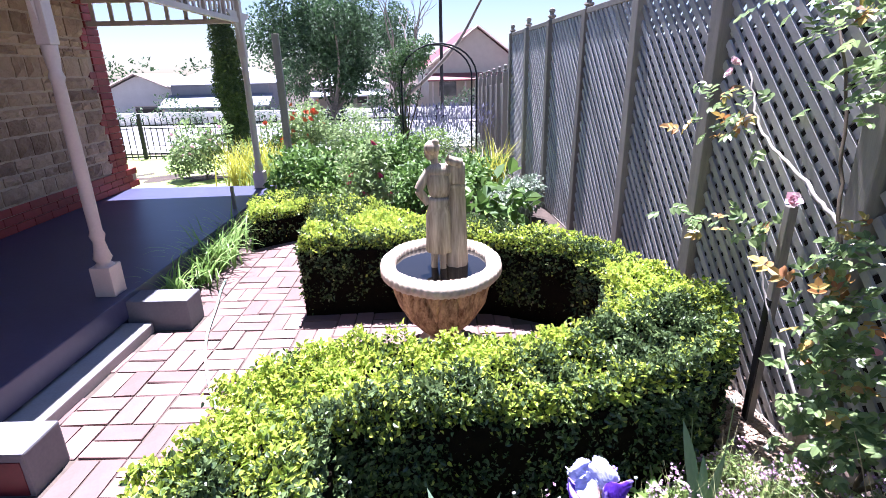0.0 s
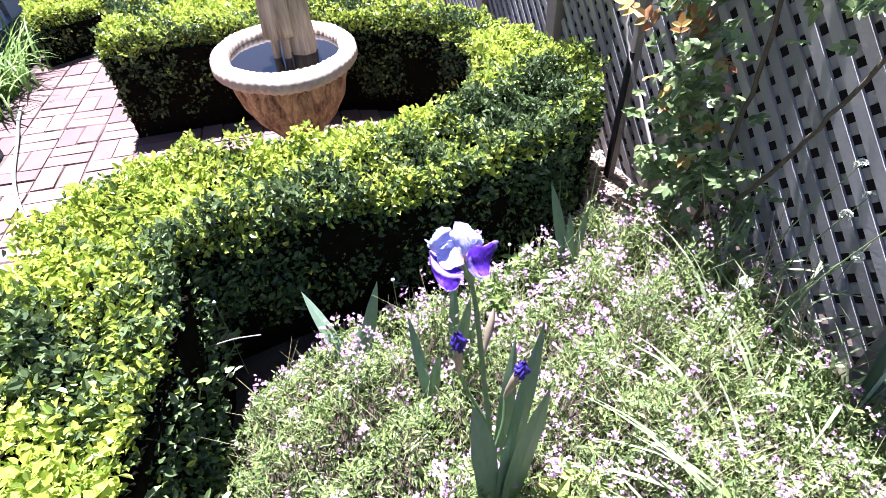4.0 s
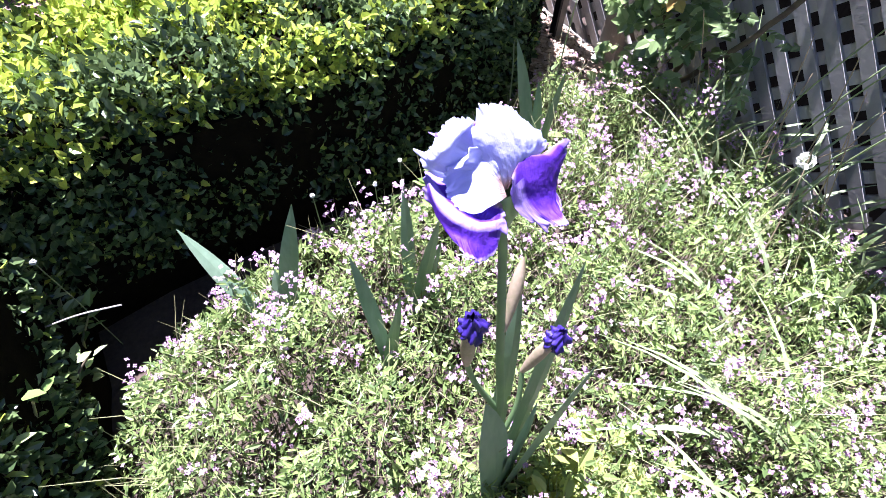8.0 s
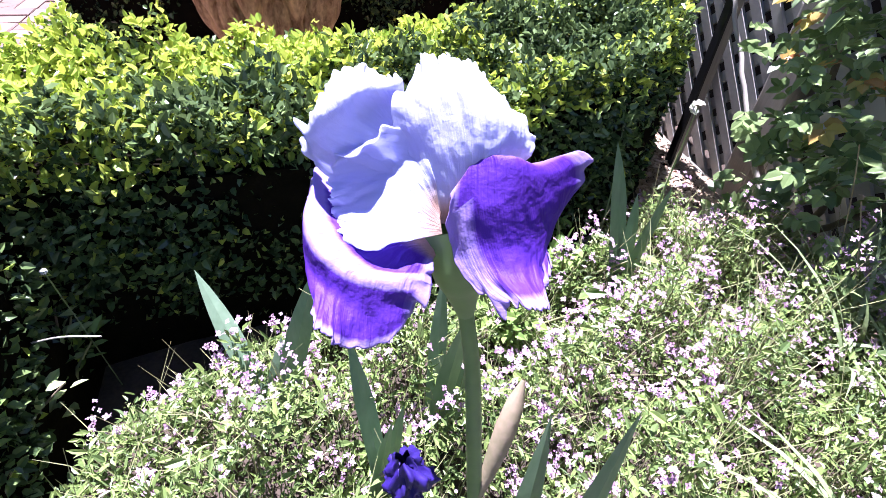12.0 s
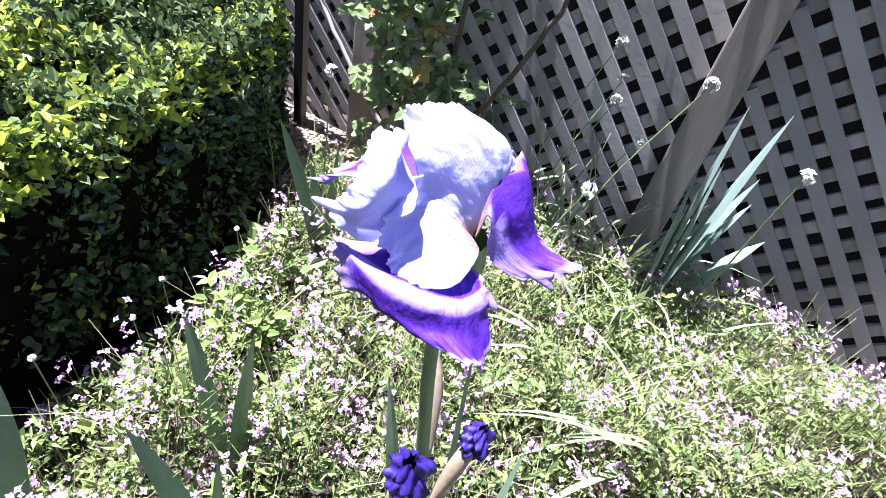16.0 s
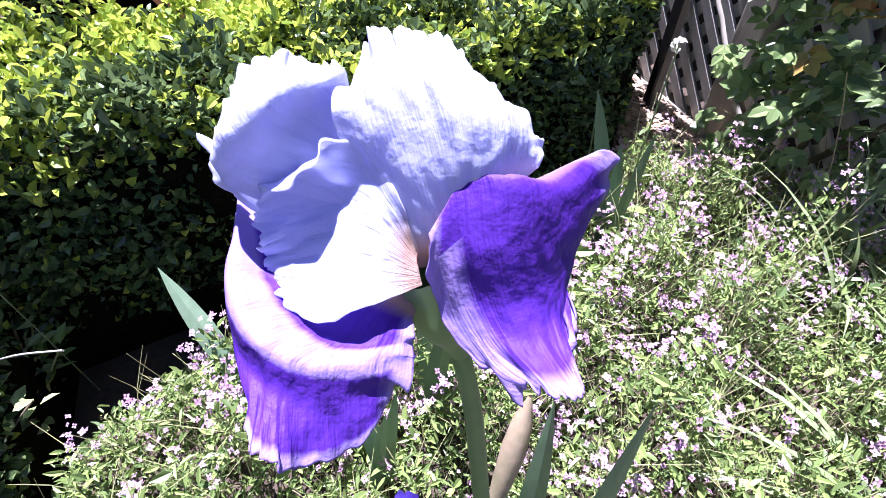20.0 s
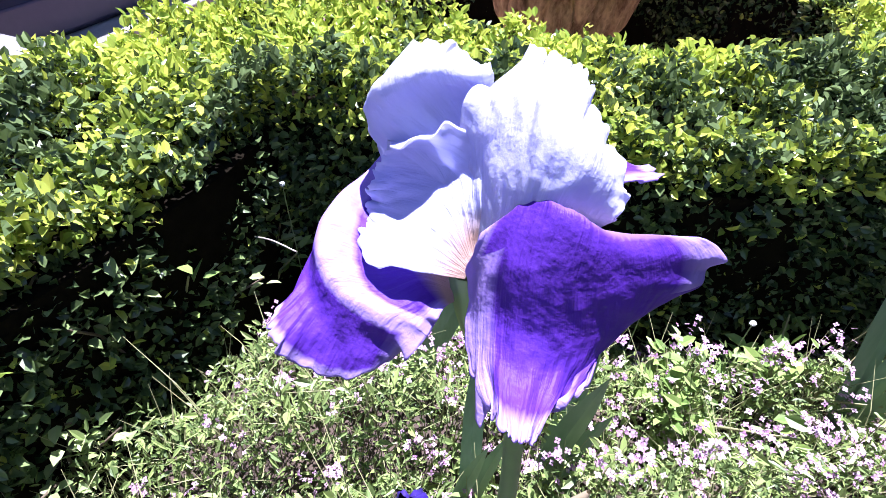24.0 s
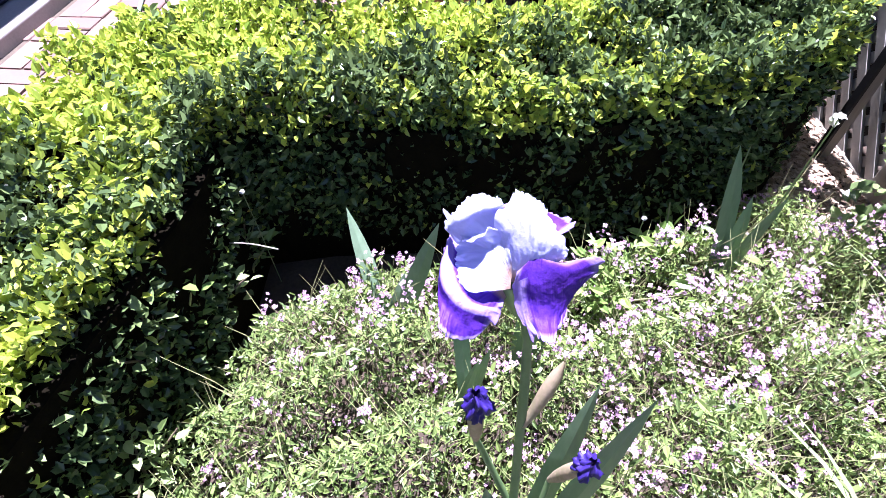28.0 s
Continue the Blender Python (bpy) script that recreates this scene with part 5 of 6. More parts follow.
def turn_back():
    """Turns all that was set out since the last call."""
    global set_before
    for ob in set(bpy.data.objects) - set_before:
        if ob.parent is None:
            ob.matrix_basis = BACK @ ob.matrix_basis
    set_before = set(bpy.data.objects)


arch = thing("garden_arch", "dark iron garden arch half covered by a climber", "arch", (0.78, 5.5, 0))
for y in (-0.02, 0.38):
    pts = [(-0.60, y, -0.1), (-0.60, y, 1.5)] + [(-0.6 * math.cos(a_), y, 1.5 + 0.5 * math.sin(a_)) for a_ in np.linspace(0.1, math.pi - 0.1, 14)] + [(0.6, y, 1.5), (0.6, y, -0.1)]
    tube("hoop", pts, 0.014, IRON, arch, 8)
for z in (0.4, 0.8, 1.2, 1.5):
    for x in (-0.6, 0.6):
        tube("rung", [(x, -0.02, z), (x, 0.18, z), (x, 0.38, z)], 0.007, IRON, arch, 6)
CLIMBER = material("climber_leaf", (0.12, 0.22, 0.06), (0.04, 0.09, 0.03), 0.45, 5, bump=0, island=0.7, spread=0.9, translucent=0.2)


def cloud(name, at, centres, n, leaf, mat, label, cat, seed, trunk=None, bark=CANE, flowers=None, flat=1.0):
    """A bush or crown: leaves gathered in uneven clumps, with limbs to each clump. centres: x, y, z, radius, share."""
    r = np.random.default_rng(seed)
    b = np.array(at, float)
    p = thing(name, label, cat, at)
    c = np.array([q[:3] for q in centres], float)
    rad = np.array([q[3] for q in centres], float)
    if trunk:
        foot, r0 = trunk
        fork = np.array(foot, float) * 0.3 + c.mean(0) * 0.7
        fork[2] = min(fork[2], c[:, 2].min() + 0.2)
        tube("trunk", spline([np.array(foot, float) - b, (np.array(foot) * 0.5 + fork * 0.5) - b + r.normal(0, r0 * 0.6, 3), fork - b], 8), np.linspace(r0, r0 * 0.6, 17), bark, p, 10)
        for q in c[: min(len(c), 14)]:
            mid = (fork + q) / 2 + r.normal(0, 0.08 * np.linalg.norm(q - fork) + 0.01, 3)
            tube("limb", spline([fork - b, mid - b, q - b], 6), np.linspace(r0 * 0.42, r0 * 0.1, 13), bark, p, 6)
    k = r.choice(len(c), n, p=rad**2 / (rad**2).sum())
    d = unit(r.normal(0, 1, (n, 3)))
    pts = c[k] + d * (rad[k] * r.uniform(0.35, 1.08, n) ** 0.6)[:, None] * np.array([1, 1, flat])
    pts = pts + 0.12 * rad[k][:, None] * np.sin(pts[:, [1, 2, 0]] * 9)
    pts[:, 2] = np.maximum(pts[:, 2], b[2] + 0.01)
    along = unit(d * 0.6 + r.normal(0, 0.6, (n, 3)))
    nrm = unit(d * 0.4 + r.normal(0, 0.4, (n, 3)) + np.array([0, 0, 0.9]))
    ln = leaf * r.uniform(0.6, 1.25, n)
    link("crown" if trunk and r0 > 0.04 else "foliage", mesh_data("foliage", *leaf_arrays(pts - b, along, nrm, ln, ln * 0.55)), mat, p, kind="stuff")
    for m, (count, size, fmat) in enumerate(flowers or ()):
        for q in r.choice(len(c), count):
            dd = unit(np.array([r.normal(0, 0.5), r.normal(-0.6, 0.5), r.uniform(0.3, 1)]))
            bloom(p, Vector(c[q] + dd * rad[q] * 1.02 - b), size * r.uniform(0.8, 1.2), fmat, "bloom", int(r.integers(1e6)), "")
    return p


cloud("climber", (0.2, 5.55, 0), [(0.18, 5.6, 0.4, 0.13, 1), (0.16, 5.6, 0.8, 0.12, 1), (0.18, 5.6, 1.2, 0.14, 1), (0.22, 5.6, 1.6, 0.2, 1), (0.38, 5.6, 1.88, 0.2, 1), (0.1, 5.6, 1.75, 0.16, 1), (0.62, 5.6, 2.02, 0.12, 1), (0.5, 5.6, 1.75, 0.1, 1)], 2600, 0.045, CLIMBER, "leafy climber growing over the arch", "climber", 201, trunk=((0.18, 5.6, 0), 0.03))
wp = thing("timber_post", "tall weathered grey timber post in the garden", "post", (-1.50, 4.5, 0))
part("post", one_box(-0.045, 0.045, -0.045, 0.045, -0.1, 2.1, bevel=0.006), TIMBER, wp)
turn_back()
sp = thing("edge_post", "short grey metal post at the veranda edge", "post", (-2.14, 2.40, 0.235))
part("post", one_box(-0.015, 0.015, -0.015, 0.015, 0, 0.24, bevel=0.003), TIMBER, sp)
set_before = set(bpy.data.objects)
LAVENDER = material("lavender_flower", (0.38, 0.37, 0.47), (0.24, 0.23, 0.32), 0.7, 20, bump=0, island=0.7)
GREYLEAF = material("silver_leaf", (0.34, 0.40, 0.30), (0.20, 0.26, 0.18), 0.6, 10, bump=0, island=0.7, translucent=0.15)
LUSH = material("lush_leaf", (0.22, 0.37, 0.08), (0.03, 0.075, 0.018), 0.6, 8, bump=0, island=0.7, spread=0.9, translucent=0.25)
YELLOWGREEN = material("yellow_green_blade", (0.55, 0.52, 0.06), (0.30, 0.36, 0.05), 0.5, 8, bump=0, island=0.7, translucent=0.3)
CORAL = material("coral_petal", (0.75, 0.20, 0.08), (0.55, 0.12, 0.06), 0.6, 30, bump=0, island=0.6)
HOTPINK = material("hot_pink_petal", (0.75, 0.08, 0.25), (0.55, 0.05, 0.16), 0.6, 30, bump=0, island=0.6)


def bush(name, x, y, w, h, n, leaf, mat, label, seed, flowers=None, z0=0.0):
    r = np.random.default_rng(seed)
    cs = [(x + r.normal(0, w * 0.3), y + r.normal(0, w * 0.25), z0 + h * r.uniform(0.25, 0.85), w * r.uniform(0.25, 0.4), 1) for _ in range(9)]
    return cloud(name, (x, y, z0), cs, n, leaf, mat, label, "bush", seed, trunk=((x, y, z0 - 0.05), 0.012), flowers=flowers)


bush("rose_bush", -0.36, 2.35, 0.50, 0.94, 1500, 0.06, ROSELEAF, "rose bush with a few hot pink blooms", 210, [(6, 0.045, HOTPINK)])
bush("rose_bush", -1.45, 6.6, 0.85, 0.98, 2600, 0.07, ROSELEAF, "rose bush with coral orange blooms", 211, [(26, 0.06, CORAL)])
bush("rose_bush", -3.05, 6.0, 0.75, 0.78, 2600, 0.065, ROSELEAF, "white rose bush by the front lawn", 212, [(16, 0.045, ROSEPALE)])
bush("shrub", -1.0, 3.5, 0.85, 0.58, 3400, 0.085, LUSH, "lush green leafy shrub in the back bed", 213)
bush("shrub", -0.45, 4.6, 0.9, 0.54, 2600, 0.08, LUSH, "green leafy shrub in the back bed", 214, [(3, 0.05, HOTPINK)])
bush("shrub", -0.75, 3.0, 0.6, 0.41, 3200, 0.05, BROAD, "bright yellow-green leafy shrub in the back bed", 221)
bush("shrub", 0.85, 2.0, 0.75, 0.42, 170, 0.17, LUSH, "large-leaved green plant behind the hedge", 215)
bush("shrub", 1.25, 2.7, 0.5, 0.42, 2600, 0.05, GREYLEAF, "silvery grey-leaved shrub by the fence", 216)
bush("shrub", 0.45, 3.3, 0.9, 0.41, 2800, 0.075, LUSH, "green shrub in the back bed", 217)
bush("shrub", -0.1, 5.6, 1.0, 0.51, 3600, 0.055, BROAD, "yellow-green shrub by the arch", 222)
bush("shrub", 1.05, 4.2, 0.7, 0.48, 3000, 0.05, LUSH, "green shrub along the side fence", 223)
bush("shrub", -2.2, 6.5, 0.9, 0.48, 3200, 0.055, LUSH, "green leafy shrub by the front fence", 224)
bush("shrub", -0.6, 7.6, 1.2, 0.61, 3600, 0.06, ROSELEAF, "dark leafy shrub by the front fence", 225)
bush("lavender_bush", 0.95, 6.6, 1.0, 0.48, 3600, 0.05, GREYLEAF, "lavender bush with mauve flower spikes", 218)
for k, (x, y, n, ln, mat, what) in enumerate(((-2.35, 5.0, 60, 0.85, YELLOWGREEN, "yellow-green"), (-2.05, 5.1, 50, 0.85, YELLOWGREEN, "yellow-green"), (-1.75, 4.85, 50, 0.8, BROAD, "green"), (-1.95, 4.5, 40, 0.6, BROAD, "green"), (1.3, 4.0, 40, 0.95, YELLOWGREEN, "yellow-green"), (1.15, 2.35, 50, 0.55, GREYLEAF, "silvery"), (1.30, 2.9, 50, 0.55, GREYLEAF, "silvery"))):
    clump("grass_clump", (x, y, 0.0), n, (ln * 0.7, ln), (0.012, 0.022), (0.15, 0.6), mat, "tall clump of " + what + " blade leaves in the back bed", 240 + k, 0.09)
r = np.random.default_rng(219)
spikes = thing("lavender", "many thin mauve lavender flower spikes", "flowers", (0.95, 6.6, 0), kind="stuff")
n = 900
c = np.column_stack([r.normal(0, 0.5, n), r.normal(0, 0.3, n), r.uniform(0.55, 0.98, n)])
link("spikes", mesh_data("spikes", *leaf_arrays(c, r.normal(0, 0.25, (n, 3)) + np.array([0, 0, 1.0]), r.normal(0, 1, (n, 3)), np.full(n, 0.09), np.full(n, 0.022))), LAVENDER, spikes, kind="stuff")
for k, (x, y, n) in enumerate(((-2.35, 5.6, 70), (-2.0, 5.5, 60), (-1.75, 5.3, 50))):
    clump("bulbine", (x, y, 0.0), n, (0.5, 0.8), (0.012, 0.018), (0.1, 0.45), YELLOWGREEN, "tall yellow-green grassy clump in the back bed", 230 + k, 0.12)
clump("daylily", (1.2, 4.6, 0.0), 40, (0.5, 0.8), (0.014, 0.02), (0.2, 0.6), LUSH, "clump of green strap leaves by the fence", 234, 0.1)

turn_back()

# bark chips on the bare strip between hedge and fence
CHIP = material("bark_chip", (0.60, 0.48, 0.36), (0.22, 0.15, 0.10), 0.9, 20, bump=0, island=0.8, spread=0.9)
r = np.random.default_rng(260)
STRIP = [(1.16, -1.20), (1.36, -0.70), (1.22, -0.1), (1.42, 0.0), (1.50, -1.0), (1.50, -1.62), (1.34, -1.42)]
n = 5200
xy = scatter(STRIP, n, r)
mulch = thing("bark_mulch", "pale bark chips and dry leaves by the fence", "mulch", (1.3, -1.1, 0), kind="stuff")
c = np.column_stack([xy, ground_height(xy[:, 0], xy[:, 1]) + r.uniform(0.004, 0.02, n)]) - np.array([1.3, -1.1, 0])
ln = r.uniform(0.012, 0.038, n)
link("chips", mesh_data("chips", *leaf_arrays(c, level(r.uniform(0, 6.28, n)) + r.normal(0, 0.15, (n, 3)), r.normal(0, 0.3, (n, 3)) + np.array([0, 0, 1.0]), ln, ln * r.uniform(0.25, 0.6, n), 0.1, 0.0)), CHIP, mulch, kind="stuff")

# ---------------------------------------------------------------- street and houses beyond
def slope(y):
    return -0.055 * np.clip(np.asarray(y, float) - 5.5, 0, 45)


def sheet(name, x0, x1, y0, y1, lift, mat, label, cat):
    ys = np.linspace(y0, y1, max(3, int((y1 - y0) / 1.5)))
    v = [(x, y, float(slope(y)) + lift) for y in ys for x in (x0, x1)]
    f = [(2 * k, 2 * k + 1, 2 * k + 3, 2 * k + 2) for k in range(len(ys) - 1)]
    return link(name, mesh_data(name, v, f), mat, label=label, category=cat, kind="structure")


LAWN = material("sunlit_lawn", (0.26, 0.34, 0.07), (0.14, 0.21, 0.04), 0.8, 3, 200, 0.6)
ROAD = material("pale_asphalt", (0.24, 0.24, 0.25), (0.16, 0.16, 0.17), 0.85, 1, 120, 0.2)
PAVE = material("concrete_footpath", (0.55, 0.53, 0.50), (0.45, 0.43, 0.40), 0.85, 2, 80, 0.15)
sheet("lawn", -14, -2.5, 4.6, 9.4, 0.012, LAWN, "short sunlit green front lawn", "lawn")
sheet("pavement", -60, 60, 9.9, 12.2, 0.02, PAVE, "pale concrete footpath outside the front fence", "pavement")
sheet("road", -80, 80, 12.4, 24, 0.01, ROAD, "pale grey asphalt street", "road")
sheet("pavement", -80, 80, 24.2, 27, 0.05, PAVE, "pale concrete footpath across the street", "pavement")
kerb = part("kerb", one_box(-80, 80, 12.2, 12.42, -0.6, float(slope(12.3)) + 0.05), CONCRETE, None)
tagged(kerb, "concrete kerb along the street", "kerb", kind="structure")

set_before = set(bpy.data.objects)
fence_len, y_f = 9.0, 9.5
ff = thing("front_fence", "black iron front fence of thin upright bars", "fence", (-7.5, y_f, float(slope(y_f))))
for z in (0.12, 0.80):
    part("rail", one_box(0, fence_len, -0.012, 0.012, z - 0.015, z + 0.015), IRON, ff)
bar = bpy.data.meshes.new("bar")
bm = one_box(-0.008, 0.008, -0.008, 0.008, 0.02, 0.95)
bm.to_mesh(bar)
bm.free()
bar.materials.append(IRON)
for k in range(72):
    link("bar", bar, None, ff).location = (0.06 + k * 0.123, 0, 0)
for k in range(5):
    part("post", one_box(k * 2.2 - 0.03, k * 2.2 + 0.03, -0.03, 0.03, -0.2, 1.05, bevel=0.004), IRON, ff)

turn_back()
# lower picket fence that carries on beyond the lattice
PALE_Y = [5.75, 6.3, 6.85, 7.4, 7.95, 8.5, 9.05]
short_post = post_mesh(1.65, 0.09)
for k, y in enumerate(PALE_Y):
    ob = tagged(new("fence_post", short_post), "grey timber post of the lower side fence", "post", "side fence posts")
    ob.location = (fence_x(y), y, float(slope(y)))
for ya, yb in zip(PALE_Y, PALE_Y[1:]):
    p = thing("side_fence", "grey timber length of the lower side fence", "fence", (fence_x(ya), ya, float(slope(ya))), "side fence panels")
    p.rotation_euler.z = FENCE_TURN
    m = int((yb - ya - 0.1) / 0.09)
    for k in range(m):
        part("board", one_box(-0.008, 0.008, 0.06 + k * 0.09, 0.14 + k * 0.09, -0.05, 1.35), TIMBER, p)

set_before = set(bpy.data.objects)
WHITEWALL = material("white_render", (0.74, 0.73, 0.70), (0.62, 0.61, 0.58), 0.8, 2, 30, 0.1)
GREYWALL = material("mid_grey_render", (0.24, 0.25, 0.28), (0.18, 0.19, 0.21), 0.8, 2, 30, 0.1)
TINROOF = material("pale_tin_roof", (0.62, 0.63, 0.64), (0.50, 0.51, 0.52), 0.45, 3, 40, 0.1, metal=0.2)
REDROOF = material("dull_red_trim", (0.25, 0.06, 0.06), (0.16, 0.04, 0.04), 0.6, 3, 40, 0.1)
BUFF = material("buff_render", (0.60, 0.55, 0.45), (0.48, 0.43, 0.35), 0.8, 2, 30, 0.1)
GLASS = material("dark_window_glass", (0.03, 0.035, 0.04), (0.02, 0.022, 0.025), 0.05, 2, 10, 0.0)


def house(name, x0, x1, y, base, eave, ridge, wall_mat, roof_mat, label, windows, gable=False, veranda=None, depth=9.0):
    """A house with walls, roof, windows in their frames and, where it has one, a front veranda."""
    h = thing(name, label, "house", (x0, y, base))
    w, e, rz = x1 - x0, eave - base, ridge - base
    part("wall", one_box(0, w, 0, depth, -0.6, e), wall_mat, h)
    bm = bmesh.new()
    if gable:
        pts = [(-0.3, -0.4, e), (w / 2, -0.4, rz), (w + 0.3, -0.4, e), (-0.3, depth, e), (w / 2, depth, rz), (w + 0.3, depth, e)]
        vs = [bm.verts.new(q) for q in pts]
        for f in ((0, 1, 4, 3), (1, 2, 5, 4)):
            bm.faces.new([vs[k] for k in f])
        part("roof", bm, roof_mat, h)
        bm = bmesh.new()
        vs = [bm.verts.new(q) for q in ((0, -0.02, e), (w, -0.02, e), (w / 2, -0.02, rz - 0.15), (0, 0.25, e), (w, 0.25, e), (w / 2, 0.25, rz - 0.15))]
        for f in ((0, 1, 2), (5, 4, 3), (0, 2, 5, 3), (2, 1, 4, 5), (1, 0, 3, 4)):
            bm.faces.new([vs[k] for k in f])
        part("gable", bm, wall_mat, h)
        for s in (-1, 1):
            xx = w / 2 + s * (w / 2 + 0.3)
            v, f = tube_arrays([(xx, -0.42, e), (w / 2, -0.42, rz)], 0.09, 4)
            link("barge_board", mesh_data("barge_board", v, f), CREAM, h)
    else:
        vs = [bm.verts.new(q) for q in ((-0.4, -0.4, e), (w + 0.4, -0.4, e), (w + 0.4, depth + 0.4, e), (-0.4, depth + 0.4, e), (w * 0.25, depth / 2, rz), (w * 0.75, depth / 2, rz))]
        for f in ((0, 1, 5, 4), (1, 2, 5), (2, 3, 4, 5), (3, 0, 4)):
            bm.faces.new([vs[k] for k in f])
        part("roof", bm, roof_mat, h)
    for wx, wz, ww, wh in windows:
        win = part("window", one_box(wx, wx + ww, -0.06, 0.02, wz, wz + wh), CREAM, h)
        part("pane", one_box(wx + 0.07, wx + ww - 0.07, -0.075, 0.0, wz + 0.07, wz + wh - 0.07), GLASS, win)
    if veranda:
        hi, lo, out, posts = veranda
        bm = bmesh.new()
        vs = [bm.verts.new(q) for q in ((-0.3, 0, hi), (w + 0.3, 0, hi), (w + 0.3, -out, lo), (-0.3, -out, lo), (-0.3, 0, hi - 0.05), (w + 0.3, 0, hi - 0.05), (w + 0.3, -out, lo - 0.1), (-0.3, -out, lo - 0.1))]
        for f in ((0, 1, 2, 3), (7, 6, 5, 4), (3, 2, 6, 7), (0, 3, 7, 4), (2, 1, 5, 6)):
            bm.faces.new([vs[k] for k in f])
        part("veranda_roof", bm, roof_mat, h)
        for k in range(posts):
            px = 0.1 + k * (w - 0.2) / (posts - 1)
            part("post", one_box(px - 0.06, px + 0.06, -out + 0.05, -out + 0.17, -0.3, lo - 0.05), CREAM, h)
    return h


house("house", -19.5, -14.0, 40, -2.1, 0.35, 1.75, WHITEWALL, TINROOF, "white house with a gable across the street", [(2.2, 0.55, 2.0, 1.0)], gable=True)
house("house", -14.2, -7.3, 39, -2.0, 0.9, 2.1, GREYWALL, GREYWALL, "dark grey house with a pale veranda roof", [(0.8, 0.4, 0.9, 1.6), (3.0, 0.6, 1.4, 1.1)], veranda=(2.2, 1.45, 2.6, 5))
house("house", -4.4, 1.6, 44, -1.9, 0.5, 1.5, BUFF, TINROOF, "low buff house with a white roof", [(1.0, 0.8, 1.2, 1.0), (3.5, 0.8, 1.2, 1.0)], veranda=(2.0, 1.6, 1.8, 5))
house("house", 5.2, 13.4, 42, -1.6, 1.7, 4.9, BUFF, REDROOF, "buff gabled house with dull red trim", [(0.8, 1.0, 1.6, 1.3), (4.2, 1.0, 1.6, 1.3)], gable=True, veranda=(2.9, 2.4, 2.0, 4))
turn_back()
low = part("street_wall", one_box(-30, 30, 27.4, 27.7, -2.2, float(slope(27.5)) + 0.75), WHITEWALL, None)
tagged(low, "low pale garden wall across the street", "wall", kind="structure")

set_before = set(bpy.data.objects)
# trees
BARK = material("grey_bark", (0.22, 0.19, 0.16), (0.11, 0.095, 0.08), 0.9, 6, 60, 0.6, stretch=(3, 3, 0.6), depth=0.02)
CYPRESS = material("cypress_leaf", (0.10, 0.14, 0.035), (0.03, 0.055, 0.015), 0.6, 4, bump=0, island=0.7, spread=0.9)
GUM = material("tree_leaf", (0.08, 0.15, 0.06), (0.018, 0.045, 0.018), 0.65, 3, bump=0, island=0.7, spread=0.9, translucent=0.25)
r = np.random.default_rng(400)
cyp = [( -3.15 + r.normal(0, 0.03), 9.0 + r.normal(0, 0.05), z, 0.30 * (1 - ((z - 1.3) / 1.75) ** 4 * 0.75) * r.uniform(0.85, 1.1), 1) for z in np.linspace(0.1, 2.75, 22)]
cloud("cypress", (-3.15, 9.0, float(slope(9.0))), cyp, 16000, 0.06, CYPRESS, "slim dark green pencil cypress", "tree", 401, trunk=((-3.15, 9.0, -0.25), 0.06), bark=BARK)
cs = [(-1.5 + r.normal(0, 0.95), 15 + r.normal(0, 0.8), 2.5 + r.normal(0, 0.75), r.uniform(0.4, 0.75), 1) for _ in range(40)]
cloud("tree", (-1.6, 15.0, float(slope(15))), cs, 27000, 0.11, GUM, "leafy green street tree with a spreading crown", "tree", 402, trunk=((-1.6, 15, -0.7), 0.14), bark=BARK)
cs = [(0.9 + r.normal(0, 0.5), 18 + r.normal(0, 0.6), 2.6 + r.normal(0, 0.9), r.uniform(0.3, 0.55), 1) for _ in range(16)]
cloud("tree", (0.8, 18.0, float(slope(18))), cs, 5000, 0.10, GUM, "small light green street tree", "tree", 403, trunk=((0.8, 18, -0.8), 0.08), bark=BARK)
bare = thing("tree", "bare-branched street tree without leaves", "tree", (0.6, 11.5, float(slope(11.5))))


def branch(owner, a, d, length, rad, depth, r):
    a = np.array(a, float)
    tip = a + d * length
    mid = (a + tip) / 2 + r.normal(0, 0.05 * length, 3)
    tube("limb" if depth else "trunk", spline([a, mid, tip], 5), np.linspace(rad, rad * 0.55, 11), BARK, owner, 7)
    if depth < 4:
        for _ in range(2 if depth else 3):
            q = unit(d + r.normal(0, 0.42, 3) + np.array([0, 0, 0.12]))
            branch(owner, tip, q, length * r.uniform(0.6, 0.85), rad * 0.55, depth + 1, r)


branch(bare, (0, 0, -0.1), np.array([0.05, 0, 1.0]), 1.5, 0.09, 0, np.random.default_rng(404))
tube("limb", spline([(0.05, 0, 1.2), (0.7, -0.2, 1.75), (1.5, -0.4, 2.6), (2.1, -0.5, 3.6)]), np.linspace(0.06, 0.03, 49), BARK, bare, 8)
pole = thing("utility_pole", "dark slim street utility pole", "pole", (1.95, 13.0, float(slope(13))))
tube("shaft", [(0, 0, -0.2), (0, 0, 3), (0, 0, 7.5)], [0.055, 0.05, 0.04], IRON, pole, 10)
part("cross_arm", one_box(-0.6, 0.6, -0.04, 0.04, 6.6, 6.7), TIMBER, pole)
cs = [(x, 29 + r.normal(0, 0.6), -0.9 + r.uniform(0, 0.7), r.uniform(0.4, 0.9), 1) for x in np.linspace(-26, 26, 40)]
cloud("far_shrubs", (0, 29, -1.3), cs, 6000, 0.16, GUM, "green shrubs in the gardens across the street", "shrubs", 405)
cs = [(x, 62 + r.normal(0, 2), -0.5 + r.uniform(0, 2.4), r.uniform(1.4, 3.0), 1) for x in np.linspace(-60, 60, 46)]
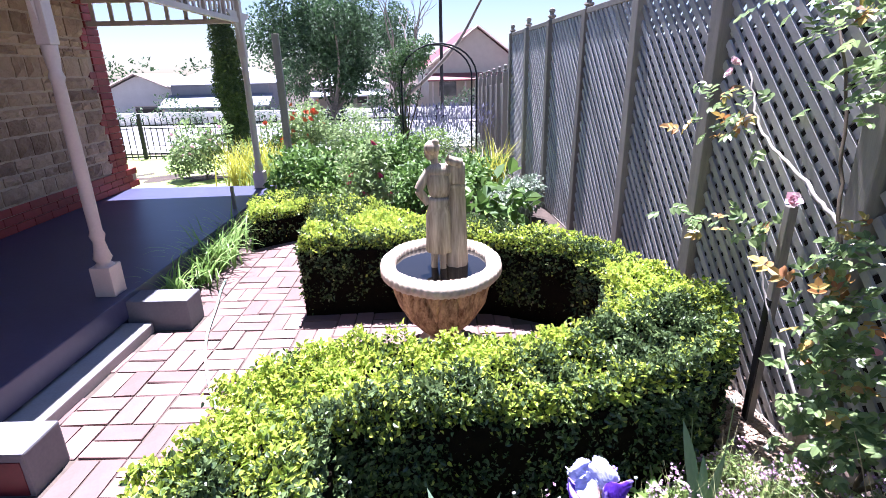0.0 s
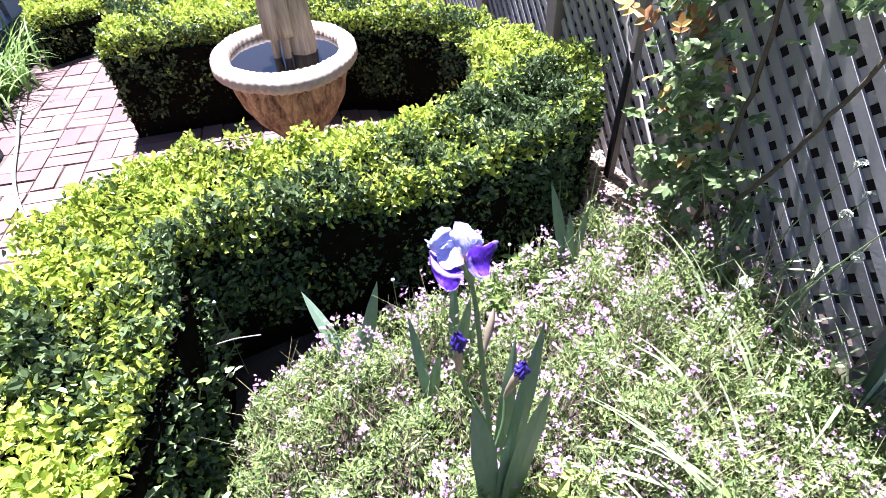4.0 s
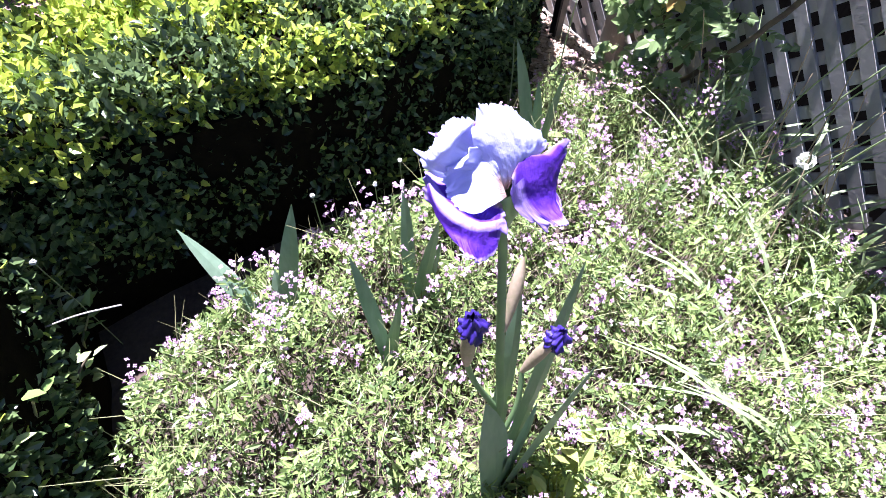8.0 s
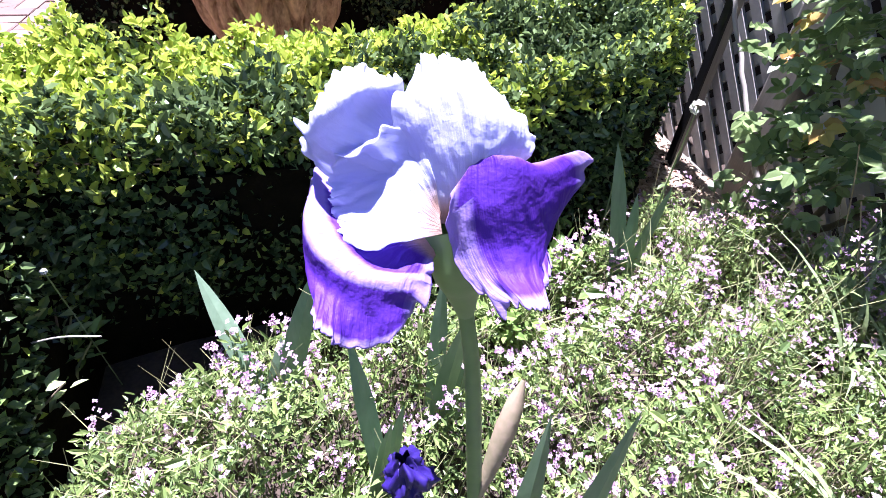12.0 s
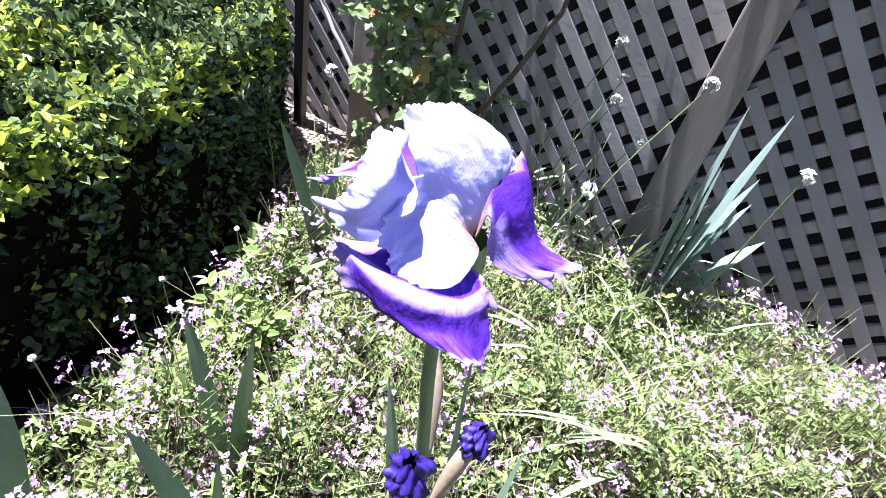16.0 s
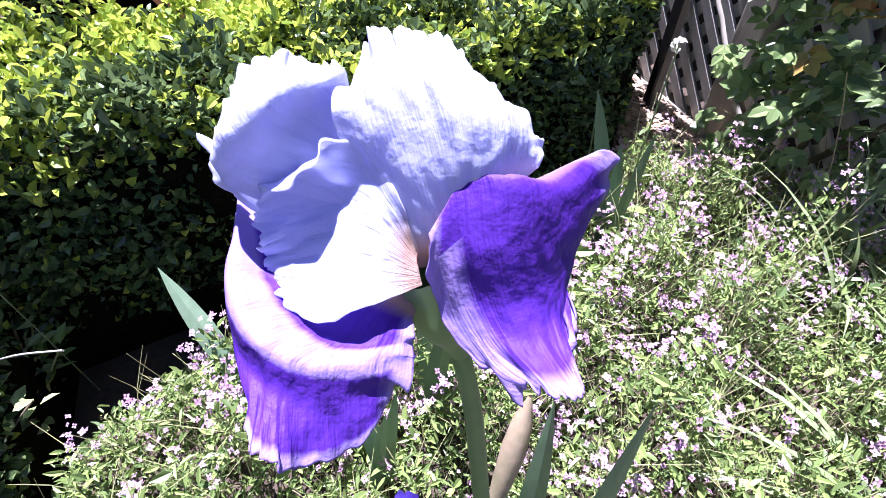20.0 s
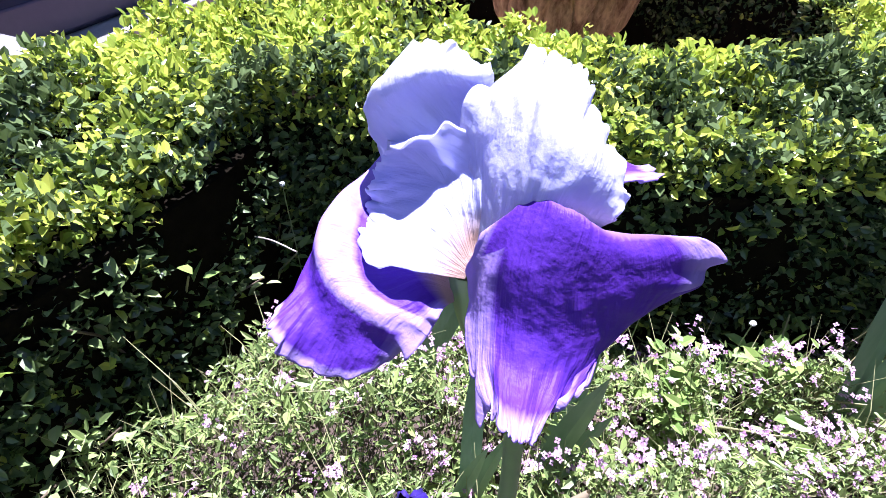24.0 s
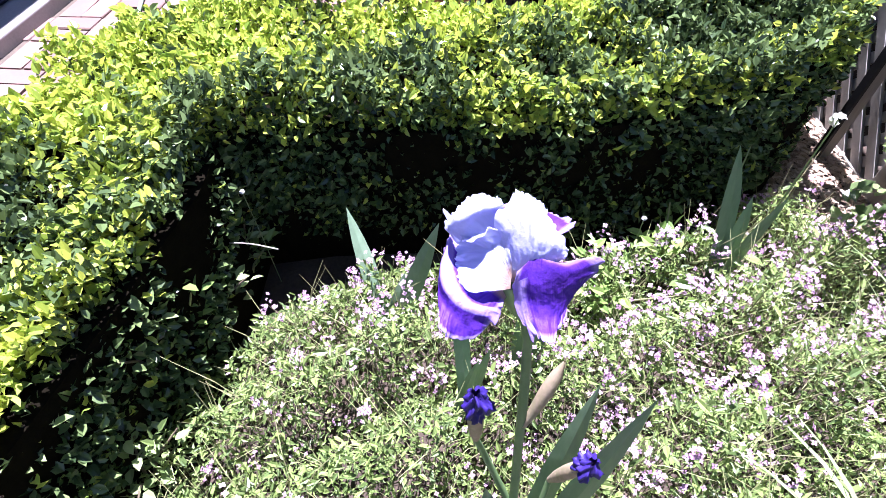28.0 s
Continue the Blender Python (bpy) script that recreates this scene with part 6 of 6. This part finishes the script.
cloud("far_trees", (0, 62, -2.6), cs, 9000, 0.45, GUM, "distant green trees behind the houses", "trees", 406)

turn_back()

# ---------------------------------------------------------------- brick paving
paving = thing("brick_path", "red clay brick paving in a basket weave", "path", (-1.5, 0, 0), kind="structure")
PAVED = [[(-2.12, -3.2), (-0.97, -3.2), (-0.91, -2.05), (-0.84, -1.70), (-0.77, -1.42), (-0.71, -1.20), (-0.60, -1.09), (-0.33, -1.03), (0.40, -0.98), (0.62, -0.94), (0.80, -0.72), (0.92, -0.25), (0.82, 0.04), (0.34, 0.30), (-0.25, 0.38), (-0.93, 0.34), (-1.0, 1.55), (-1.30, 1.9), (-1.30, 2.4), (-1.62, 2.3), (-1.75, 1.75), (-1.78, 1.2), (-1.75, 0.7), (-1.69, 0.38), (-1.69, 0.16), (-1.92, 0.16), (-1.92, -1.02), (-1.68, -1.02), (-1.68, -1.25), (-2.12, -1.25)]]
bm = bmesh.new()
bm.faces.new([bm.verts.new((x + 1.5, y, -0.0075)) for x, y in PAVED[0]])
bmesh.ops.triangulate(bm, faces=bm.faces)
part("bedding", bm, JOINT, paving, "sandy joints between bricks")
variants = []
for k in range(6):
    rv = random.Random(k)
    bm = one_box(-0.112, 0.112, -0.0535, 0.0535, -0.05, 0.0, bevel=0.006)
    for vtx in bm.verts:
        vtx.co += Vector((rv.uniform(-0.002, 0.002), rv.uniform(-0.002, 0.002), rv.uniform(-0.0015, 0.0015)))
    me = bpy.data.meshes.new("brick")
    bm.to_mesh(me)
    bm.free()
    me.materials.append(BRICK)
    variants.append(me)
rb = random.Random(3)
cells = []
s = 0.232
for i in range(-12, 14):
    for j in range(-16, 17):
        cells.append((i, j))
made = 0
rest_v, rest_f = [], []
for i, j in cells:
    cx, cy = -1.5 + i * s, j * s
    flat = (i + j) % 2 == 0
    for h in (-0.25, 0.25):
        x, y = (cx, cy + h * s) if flat else (cx + h * s, cy)
        if not inside(PAVED[0], np.array([[x, y]]))[0]:
            continue
        near = -1.3 < y < 2.9
        if made < 330 and near:
            ob = link("brick", variants[rb.randrange(6)], None, paving)
            ob.location = (x + 1.5, y, rb.uniform(-0.003, 0.004))
            ob.rotation_euler = (rb.gauss(0, 0.008), rb.gauss(0, 0.008), (0 if flat else math.pi / 2) + rb.gauss(0, 0.012))
            made += 1
        else:
            hx, hy = (0.112, 0.0535) if flat else (0.0535, 0.112)
            n0 = len(rest_v)
            rest_v += [(x + 1.5 + a * hx, y + b * hy, z) for z in (-0.03, rb.uniform(-0.003, 0.003)) for a, b in ((-1, -1), (1, -1), (1, 1), (-1, 1))]
            rest_f += [(n0 + 4, n0 + 5, n0 + 6, n0 + 7)] + [(n0 + q, n0 + (q + 1) % 4, n0 + 4 + (q + 1) % 4, n0 + 4 + q) for q in range(4)]
if rest_v:
    link("brick_rest", mesh_data("brick_rest", rest_v, rest_f), BRICK, paving, "clay bricks further along", kind="stuff")
